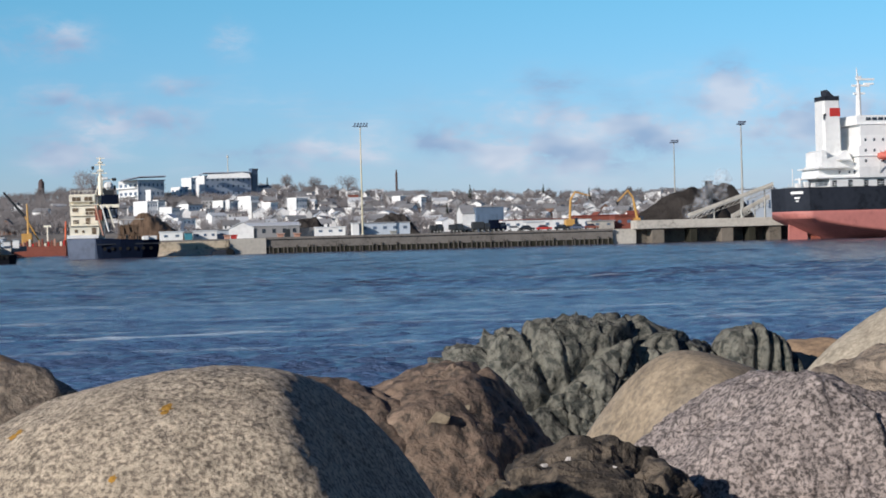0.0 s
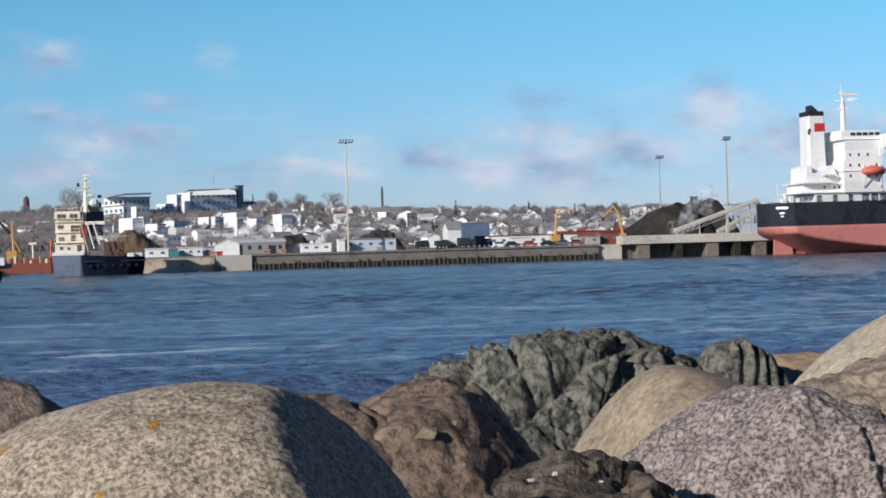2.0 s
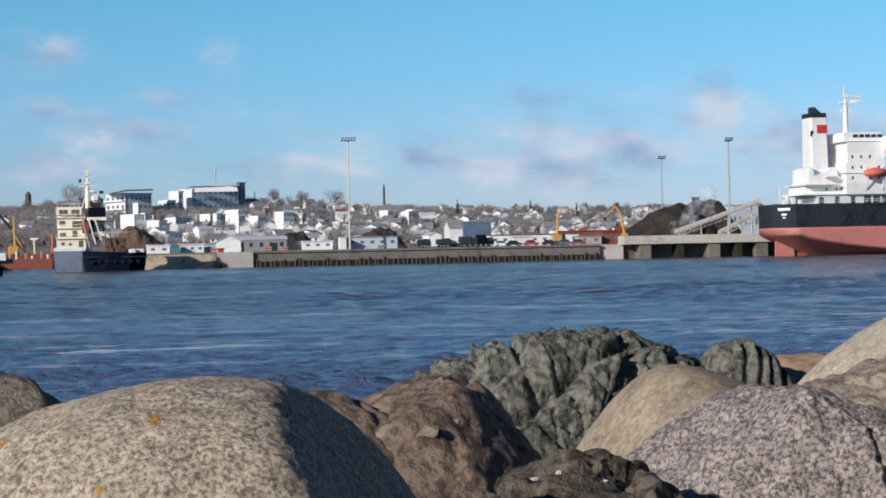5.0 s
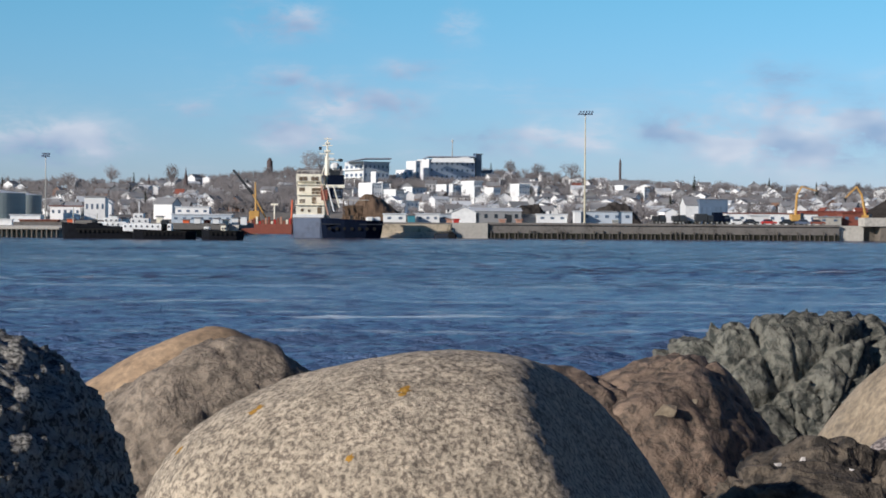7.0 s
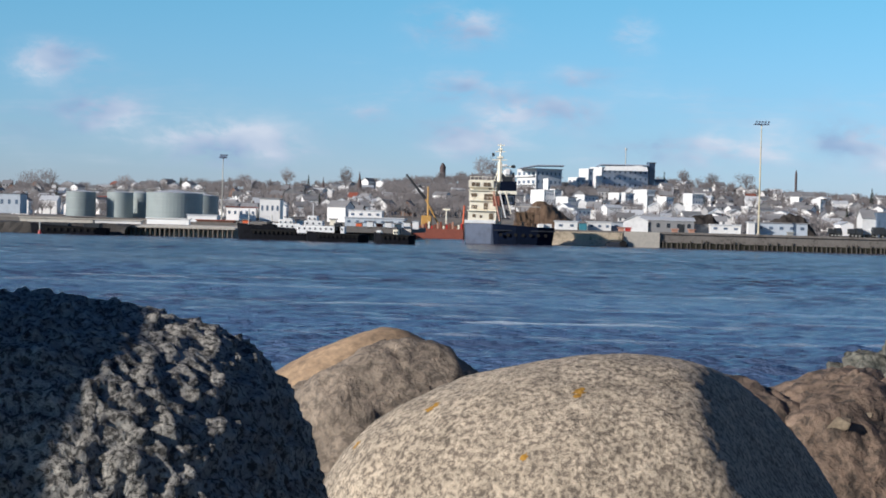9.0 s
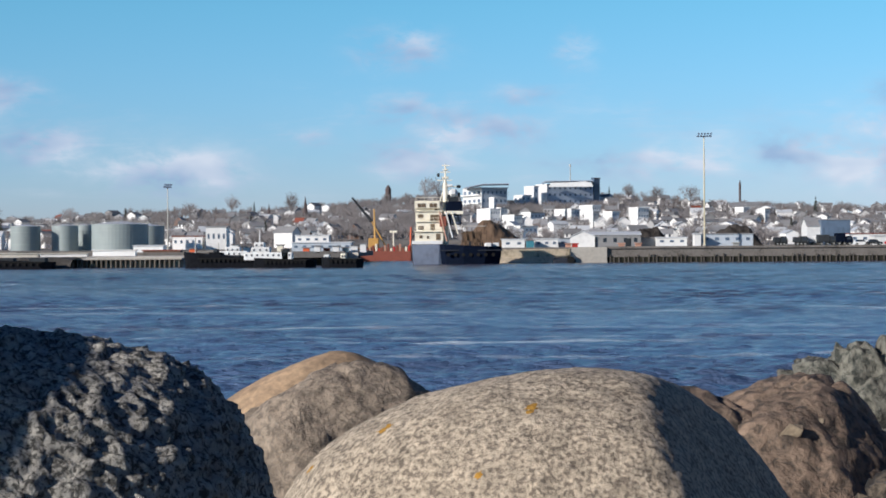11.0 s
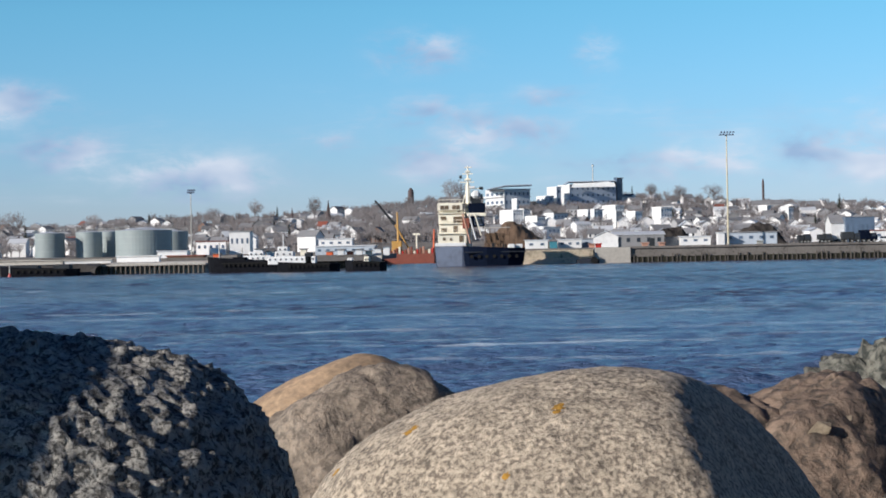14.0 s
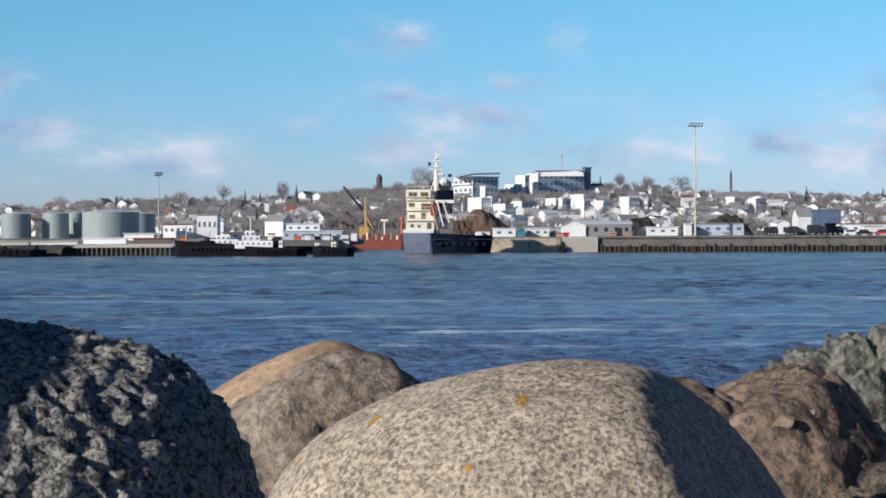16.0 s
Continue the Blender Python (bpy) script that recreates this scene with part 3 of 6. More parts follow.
boulder("boulder", (-0.43, 1.70, 3.673), (0.295, 0.28, 0.323), BLACKROCK, "rough dark coarse-grained boulder with a pale flank",
        planes=(((0.95, -0.1, 0.12), 0.277), ((0.12, -0.1, 1.0), 0.256), ((0.52, -0.45, 0.74), 0.318)), p=9.0, lumps=((3.5, 0.014), (14.0, 0.004), (40.0, 0.004), (90.0, 0.006)), ridged=((18.0, 0.002),), level=7, chips=((30.0, 0.003), (70.0, 0.005)), seed=2)
boulder("boulder", (-0.453, 8.15, 2.666), (0.975, 0.601, 0.933), TANROCK, "smooth tan boulder with a sunlit crown",
        planes=(((0.42, -0.84, 0.35), 0.521), ((0.60, 0.1, 0.78), 0.75), ((-0.52, 0.1, 0.84), 0.888)), p=12.0, lumps=((1.5, 0.03), (5.0, 0.012), (18.0, 0.005)), level=6, chips=((6.0, 0.006),), seed=3)
boulder("boulder", (-0.40, 7.55, 2.745), (0.86, 0.50, 0.84), GREYBROWN, "rough grey-brown boulder before a tan one",
        planes=(((0.30, -0.84, 0.35), 0.46), ((0.55, 0.1, 0.80), 0.72), ((-0.62, 0.0, 0.80), 0.76)), p=12.0, lumps=((1.5, 0.05), (5.0, 0.02), (18.0, 0.01)), ridged=((4.0, 0.012),), level=6, chips=((2.2, 0.03), (7.0, 0.012)), cracks=((3.0, 0.02, 0.08),), seed=26)
brown_rock = boulder("boulder", (1.201, 6.75, 2.89), (0.668, 0.563, 0.705), REDROCK, "reddish brown cracked boulder with a pale chip",
        planes=(((0.80, -0.25, 0.52), 0.526), ((0.55, -0.62, 0.5), 0.515), ((-0.30, -0.1, 0.93), 0.579)), p=11.0, lumps=((1.6, 0.04), (5.5, 0.02), (20.0, 0.010), (45.0, 0.005)), ridged=((9.0, 0.008),), level=6, chips=((2.0, 0.025), (8.0, 0.012)), cracks=((1.5, 0.03, 0.07), (6.0, 0.01, 0.10)), seed=4)
boulder("boulder", (0.80, 6.55, 3.02), (0.40, 0.40, 0.50), REDROCK, "low brown boulder leaning on a larger one",
        planes=(((0.1, -0.6, 0.75), 0.40),), p=9.0, lumps=((2.0, 0.04), (6.0, 0.02), (20.0, 0.008)), ridged=((4.0, 0.015),), level=6, chips=((3.0, 0.02), (9.0, 0.010)), cracks=((2.0, 0.02, 0.08),), seed=24)
boulder("boulder", (2.188, 8.95, 2.936), (0.952, 0.518, 0.693), GREENROCK, "jagged grey-green basalt block with deep clefts",
        planes=(((-0.70, -0.1, 0.68), 0.725), ((0.0, -0.95, 0.25), 0.437), ((0.03, 0.0, 1.0), 0.675)), p=14.0, lumps=((2.0, 0.02), (7.0, 0.012), (22.0, 0.010), (50.0, 0.005)), ridged=((6.0, 0.012),), stretch=(1.2, 1.0, 0.9), level=7, chips=((2.0, 0.05), (5.0, 0.028), (14.0, 0.012)), cracks=((1.7, 0.07, 0.14), (4.5, 0.02, 0.12)), seed=5)
boulder("boulder", (2.66, 9.0, 2.92), (0.50, 0.5, 0.66), GREENROCK, "dark grey-green basalt block split by vertical cracks",
        planes=(((0.0, -0.95, 0.2), 0.44), ((0.12, 0.0, 1.0), 0.60)), p=14.0, lumps=((2.0, 0.03), (7.0, 0.015), (22.0, 0.010), (50.0, 0.005)), ridged=((8.0, 0.010),), stretch=(1.6, 1.0, 0.6), level=7, chips=((3.0, 0.04), (8.0, 0.018)), cracks=((2.6, 0.07, 0.14),), seed=11)
boulder("boulder", (3.18, 8.85, 2.95), (0.29, 0.36, 0.64), GREENROCK, "small grooved grey basalt block",
        planes=(((0.10, -0.1, 1.0), 0.575), ((-0.05, -0.95, 0.25), 0.27), ((0.75, -0.1, 0.62), 0.46)), p=14.0, lumps=((3.0, 0.02), (9.0, 0.01), (30.0, 0.004)), ridged=((12.0, 0.004),), stretch=(2.2, 1.0, 0.25), level=7, chips=((5.0, 0.012),), grooves=((-0.17, 0.022, 0.05, -0.1), (-0.09, 0.02, 0.05, 0.12), (0.0, 0.026, 0.055, 0.1), (0.10, 0.02, 0.05, 0.0), (0.15, 0.02, 0.05, 0.05), (0.22, 0.026, 0.05, 0.0)), seed=6)
boulder("boulder", (1.733, 5.25, 3.138), (0.448, 0.418, 0.586), OCHREROCK, "smooth ochre granite boulder, rounded like an egg",
        planes=(((0.3, -0.3, 0.9), 0.482), ((-0.8, -0.2, 0.55), 0.37)), p=7.0, lumps=((2.5, 0.015), (9.0, 0.005)), level=6, seed=7)
boulder("boulder", (1.723, 4.45, 3.217), (0.523, 0.442, 0.497), PINKROCK, "coarse pinkish grey granite boulder with a broken face",
        planes=(((0.36, 0.05, 0.93), 0.395), ((-0.62, -0.15, 0.76), 0.363), ((-0.25, -0.9, 0.35), 0.307)), p=16.0, lumps=((3.0, 0.02), (10.0, 0.014), (35.0, 0.007)), ridged=((9.0, 0.006),), level=7, chips=((4.0, 0.016), (12.0, 0.008)), seed=8)
shale_rock = boulder("boulder", (1.12, 4.00, 3.239), (0.388, 0.356, 0.312), SHALE, "low dark layered rock with white flecks",
        planes=(((0.0, -0.3, 0.95), 0.300), ((0.6, -0.2, 0.75), 0.25)), p=9.0, lumps=((3.0, 0.03), (10.0, 0.014), (30.0, 0.008)), ridged=((7.0, 0.022),), stretch=(0.6, 1, 2.2), level=7, chips=((5.0, 0.025), (14.0, 0.010)), cracks=((5.0, 0.03, 0.14),), seed=9)
boulder("boulder", (3.72, 9.3, 2.75), (0.60, 0.5, 0.72), TANROCK, "brown boulder behind the basalt", planes=(((0, -0.3, 0.95), 0.66),), p=8.0, lumps=((2.0, 0.05), (8.0, 0.015)), seed=10)
boulder("boulder", (4.35, 9.3, 2.92), (0.50, 0.5, 0.62), TANROCK, "brown weathered boulder near the waterside", p=8.0, lumps=((2.0, 0.05), (8.0, 0.015)), seed=21)
boulder("boulder", (3.48, 7.2, 3.03), (0.78, 0.6, 0.80), SANDROCK, "large smooth sand-coloured boulder", planes=(((-0.56, -0.2, 0.82), 0.58),), p=12.0, lumps=((1.5, 0.03), (6.0, 0.01)), level=6, seed=12)
boulder("boulder", (2.86, 6.15, 2.985), (0.72, 0.5, 0.66), GREYBROWN, "dull grey-brown flat-topped boulder", planes=(((-0.12, -0.3, 0.95), 0.59),), p=8.0, lumps=((2.0, 0.04), (8.0, 0.015), (25.0, 0.006)), chips=((4.0, 0.03), (11.0, 0.012)), level=6, seed=13)
boulder("boulder", (1.98, 3.85, 3.12), (0.30, 0.3, 0.36), OCHREROCK, "small ochre boulder wedged beside granite", p=6.0, lumps=((3.0, 0.02), (9.0, 0.008)), seed=14)
boulder("boulder", (-1.142, 1.251, 3.903), (0.347, 0.347, 0.347), BLACKROCK, "dark boulder shading its neighbour", p=7.0, lumps=((3.0, 0.04), (10.0, 0.015)), seed=15)
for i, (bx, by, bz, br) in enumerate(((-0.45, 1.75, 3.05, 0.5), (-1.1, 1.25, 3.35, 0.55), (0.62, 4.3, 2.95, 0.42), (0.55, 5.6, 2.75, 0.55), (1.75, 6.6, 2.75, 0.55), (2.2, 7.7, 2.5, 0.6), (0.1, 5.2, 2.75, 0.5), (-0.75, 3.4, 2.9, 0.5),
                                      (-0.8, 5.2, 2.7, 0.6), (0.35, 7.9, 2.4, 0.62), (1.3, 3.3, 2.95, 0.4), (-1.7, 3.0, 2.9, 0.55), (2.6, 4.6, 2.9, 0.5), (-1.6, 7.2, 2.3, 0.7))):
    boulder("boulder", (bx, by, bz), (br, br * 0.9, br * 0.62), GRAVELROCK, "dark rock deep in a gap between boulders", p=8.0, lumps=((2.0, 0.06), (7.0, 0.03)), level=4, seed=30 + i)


def lichen_spot(u, w, size):
    """A crust of lichen laid on the big boulder where a ray from the eye meets it."""
    bpy.context.view_layer.update()
    way = Vector((u / 1000, 1, w / 1000)).normalized()
    inv = main_rock.matrix_world.inverted()
    hit, place, normal, _ = main_rock.ray_cast(inv @ Vector((0.0, 0.0, EYE_Z)), inv.to_3x3() @ way)
    if not hit:
        return
    side = normal.orthogonal().normalized()
    up = normal.cross(side)
    bm = bmesh.new()
    rings = []
    for share in (0.06, 0.5, 1.0):
        ring = []
        for k in range(18):
            a = k * math.tau / 18
            r = size * share * (0.75 + 0.9 * noise.noise(Vector((math.cos(a) * 1.9, math.sin(a) * 1.9, u))))
            ok, near, nn, _ = main_rock.closest_point_on_mesh(place + side * math.cos(a) * r * 1.2 + up * math.sin(a) * r * 0.8)
            ring.append(bm.verts.new(near + nn * (0.0016 - 0.0012 * share)))
        rings.append(ring)
    bm.faces.new(rings[0])
    for a, b in zip(rings, rings[1:]):
        for k in range(18):
            bm.faces.new((a[k], a[(k + 1) % 18], b[(k + 1) % 18], b[k]))
    part("lichen", bm, LICHEN, main_rock, "orange lichen crust", True)


for spot in ((41.1, -84.5, 0.017), (-78.8, -116.8, 0.012), (-38, -95, 0.018), (12, -120, 0.008)):
    lichen_spot(*spot)


def ray_to(ob, u, w):
    way = Vector((u / 1000, 1, w / 1000)).normalized()
    inv = ob.matrix_world.inverted()
    return ob.ray_cast(inv @ Vector((0.0, 0.0, EYE_Z)), inv.to_3x3() @ way)


def pale_chip(ob, u, w, size, seed, mat=OCHREROCK):
    """A broken pale facet standing a little proud of its boulder."""
    hit, place, normal, _ = ray_to(ob, u, w)
    if not hit:
        return
    rg = random.Random(seed)
    bm = bmesh.new()
    pts = [place + Vector((rg.uniform(-1, 1) * size, rg.uniform(-0.4, 0.2) * size, rg.uniform(-0.6, 0.7) * size)) for _ in range(12)] + [place + normal * size * 0.3]
    bmesh.ops.convex_hull(bm, input=[bm.verts.new(q) for q in pts])
    part("chip", bm, mat, ob, "pale broken chip of stone")


pale_chip(brown_rock, 179.8, -99, 0.055, 4)
pale_chip(brown_rock, 196, -93, 0.016, 5)
pale_chip(shale_rock, 243, -126, 0.013, 6, FLECK)
pale_chip(shale_rock, 257, -123, 0.012, 7, FLECK)
pale_chip(shale_rock, 283, -128, 0.006, 8, FLECK)


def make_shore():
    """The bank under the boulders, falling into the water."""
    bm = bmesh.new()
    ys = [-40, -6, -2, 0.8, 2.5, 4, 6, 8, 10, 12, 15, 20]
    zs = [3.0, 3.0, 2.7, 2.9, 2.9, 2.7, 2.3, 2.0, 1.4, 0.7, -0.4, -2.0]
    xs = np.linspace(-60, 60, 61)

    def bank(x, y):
        """Unseen higher bank added on the landward side to block sky light."""
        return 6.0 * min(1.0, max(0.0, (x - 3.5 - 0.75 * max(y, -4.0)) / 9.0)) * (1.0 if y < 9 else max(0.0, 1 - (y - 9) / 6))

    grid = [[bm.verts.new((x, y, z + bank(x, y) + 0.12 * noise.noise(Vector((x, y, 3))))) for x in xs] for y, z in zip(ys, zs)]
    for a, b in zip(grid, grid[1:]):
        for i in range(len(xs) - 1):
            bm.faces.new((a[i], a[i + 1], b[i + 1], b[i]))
    return tagged(new("ground", mesh_of(bm, GRAVELROCK, True)), "dark rubble bank under the shore boulders, with an added unseen rise", "shore", kind="structure")


make_shore()


# ---- quays ----
slab("quay", X(64, QY), X(83, QY), QY - 1, 560, -1.5, 4.15, CONCRETE, "pale concrete quay corner above the tide")
slab("quay", X(83, QY), X(275, QY), QY, 560, -1.5, 4.0, BROWNCONCRETE, "long tide-stained timber and concrete quay wall")
slab("quay", X(83, QY), X(275, QY), QY - 0.45, QY + 0.4, 3.7, 4.35, BROWNCONCRETE, "worn concrete kerb along the quay top")
slab("quay", X(83, QY), X(275, QY), QY - 0.35, QY + 0.2, -1.5, 1.5, WEED_AND_SHADE, "dark weed band at the foot of the quay")
slab("quay", X(26, QY), X(63.6, QY), QY + 4, 560, -1.5, 3.75, SAND, "pale sandy wall behind the rubble beach")
slab("pavement", X(26, 520), X(470, 520), QY + 6, 640, 3.2, 4.22, ASPHALT, "grey asphalt of the harbour yard", "yard")
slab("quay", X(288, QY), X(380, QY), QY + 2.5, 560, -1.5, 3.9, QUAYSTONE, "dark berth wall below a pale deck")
slab("quay", X(287, QY), X(380, QY), QY - 3.2, QY + 3, 4.0, 6.4, CONCRETE, "pale concrete berth deck edge")
slab("quay", X(274, QY), X(289, QY), QY + 1, 560, -1.5, 4.1, CONCRETE, "stained concrete joint of the quay")


def quay_piles():
    """Fender timbers standing proud of the quay wall."""
    wall = thing("fender_row", X(83, QY), QY - 0.5, 0, "upright timber fenders on the quay wall", "fender")
    me = mesh_of(B(-0.17, 0.17, -0.05, 0.25, -1.2, 1.8, bevel=0.05), TIMBER)
    n = 74
    for i in range(n):
        ob = new("timber", me)
        ob.parent = wall
        ob.location = (X(190, QY) * (i + 0.5 + random.uniform(-0.3, 0.3)) / n, -0.02 - 0.1 * (i % 3), random.uniform(-0.7, 0.6))


quay_piles()
# Every second panel is dark: shade under the deck put into its colour.
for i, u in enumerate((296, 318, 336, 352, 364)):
    slab("quay", X(u, QY), X(u + 7 - i % 2 * 3, QY), QY - 2.6, QY + 2.6, -1.4, 3.9, (QUAYSTONE, WEED_AND_SHADE)[i % 2], "fender panel of the berth, every second one coloured as recess shade")


def land_block(x0, x1, y0, y1, z, mat, label, lumpy=0.5):
    """A low bank with an uneven sloping front."""
    bm = bmesh.new()
    n = max(8, int((x1 - x0) / 1.5))
    rows = ((y0 - 3, -1.0, 0.3), (y0 - 1, z * 0.45, 1.0), (y0 + 1, z, 0.8), (y0 + 8, z + 0.2, 0.2), (y1, z + 0.2, 0.0))
    grid = []
    for j, (y, h, k) in enumerate(rows):
        grid.append([bm.verts.new((x0 + (x1 - x0) * i / n, y + lumpy * noise.noise(Vector((i * 0.7, j * 2.1, x0))), h + lumpy * k * noise.noise(Vector((i * 0.5, j, x0 + 5))))) for i in range(n + 1)])
    for a, b in zip(grid, grid[1:]):
        for i in range(n):
            bm.faces.new((a[i], a[i + 1], b[i + 1], b[i]))
    return tagged(new("ground", mesh_of(bm, mat)), label, "bank", kind="structure")


land_block(X(20, 512), X(63, 512), 508, 511, 1.6, SAND, "pale rubble beach beside the quay")
land_block(X(-420, 430), X(-205, 430), 432, 540, 2.4, GRAVELROCK, "dark rock mole at the harbour mouth", 0.7)
land_block(X(-214, 440), X(-143, 440), 446, 540, 2.6, CONCRETE, "low pale wharf bank below the tanks", 0.3)
land_block(X(-150, 470), X(-52, 470), 486, 540, 3.2, CONCRETE, "pale wharf behind the moored boats", 0.4)
land_block(X(-62, 735), X(2, 735), 738, 790, 4.6, EARTH, "brown earth bank of the basin", 0.5)
slab("pavement", X(-420, 520), X(-52, 520), 470, 640, 2.0, 3.6, ASPHALT, "yard around the storage tanks", "yard")


def wharf_piles():
    row = thing("wharf", X(-213, 440), 441, 0, "timber pile wharf with a pale deck", "wharf")
    part("deck", B(0, X(68, 440), -1.0, 6, 1.9, 2.35, bevel=0.05), CONCRETE, row)
    me = mesh_of(T((0, 0, -1.5), (0, 0, 1.9), 0.22, 0.2, 7), QUAYSTONE)
    for i in range(26):
        ob = new("pile", me)
        ob.parent = row
        ob.location = (0.5 + i * 1.15, -0.6, 0)


wharf_piles()


# ---- tanks ----
def storage_tank(u0, u1, d, w0, w1, roof=0.5):
    r = (u1 - u0) * d / 2000
    h = (w1 - w0) * d / 1000
    t = thing("storage_tank", X((u0 + u1) / 2, d), d, Z(w0, d), "pale green cylindrical steel storage tank", "storage tank", "tanks of the terminal")
    bm = bmesh.new()
    bmesh.ops.create_cone(bm, cap_ends=True, segments=48, radius1=r, radius2=r, depth=h, matrix=Matrix.Translation((0, 0, h / 2)))
    part("shell", bm, TANKGREEN, t)
    bm = bmesh.new()
    bmesh.ops.create_cone(bm, cap_ends=True, segments=48, radius1=r * 0.99, radius2=r * 0.15, depth=roof, matrix=Matrix.Translation((0, 0, h + roof / 2)))
    part("roof", bm, ROOFWHITE, t)
    for k in range(1, 4):
        bm = bmesh.new()
        bmesh.ops.create_cone(bm, cap_ends=False, segments=48, radius1=r + 0.05, radius2=r + 0.05, depth=0.12, matrix=Matrix.Translation((0, 0, h * k / 4)))
        part("seam", bm, TANKGREEN, t)
    bm = bmesh.new()
    n = 30
    for k in range(n):
        a, b = k * math.tau / n, (k + 1) * math.tau / n
        pa, pb = Vector((r * math.cos(a), r * math.sin(a), h)), Vector((r * math.cos(b), r * math.sin(b), h))
        tube(bm, pa, pa + Vector((0, 0, 1.0)), 0.04, seg=4)
        tube(bm, pa + Vector((0, 0, 1.0)), pb + Vector((0, 0, 1.0)), 0.04, seg=4)
    part("railing", bm, STEEL, t)
    return t


storage_tank(-236.8, -221.0, 520, 0.5, 13.6)
storage_tank(-214.7, -200.6, 525, 0.3, 13.8)
storage_tank(-202.5, -191.5, 535, 0.4, 13.9)
storage_tank(-193.2, -163.0, 520, 0.3, 14.3, 0.9)
storage_tank(-171.0, -154.4, 548, 0.6, 13.4)


# ---- light masts ----
def light_mast(u, d, w0, w1, mat, label, head=3.6, r=0.30):
    h = (w1 - w0) * d / 1000
    t = thing("light_mast", X(u, d), d, Z(w0, d), label, "light mast", "harbour light masts")
    part("pole", T((0, 0, 0), (0, 0, h), r, r * 0.45, 10), mat, t)
    part("base", T((0, 0, 0), (0, 0, 0.5), r * 2.0, r * 1.8, 10), CONCRETE, t)
    bm = bmesh.new()
    for k in (-1, 1):
        box(bm, -head / 2, head / 2, k * 0.35 - 0.06, k * 0.35 + 0.06, h - 0.25, h - 0.1)
    box(bm, -0.2, 0.2, -0.5, 0.5, h - 0.4, h - 0.1)
    part("crossarm", bm, DARKSTEEL, t)
    me = mesh_of(B(-0.24, 0.24, -0.25, 0.25, -0.05, 0.42, bevel=0.08), HULLGREY)
    for k in range(5):
        for row in (0, 1):
            ob = new("floodlight", me)
            ob.parent = t
            ob.location = ((k - 2) * head / 5.0 + row * 0.25, -0.4, h - 0.2 + row * 0.6)
    return t


light_mast(135.4, 522, 0.3, 59.6, YELLOWSTEEL, "tall pale yellow light mast with a double row of lamps", 4.2)
light_mast(350.6, 522, 0.3, 57.4, STEEL, "tall grey light mast beside the conveyor", 2.4, 0.38)
light_mast(311.3, 640, 0.3, 47.8, STEEL, "grey light mast behind the scrap heap", 3.0, 0.34)
light_mast(-152.4, 540, 0.3, 34.3, STEEL, "grey light mast beside the storage tanks", 2.2, 0.24)


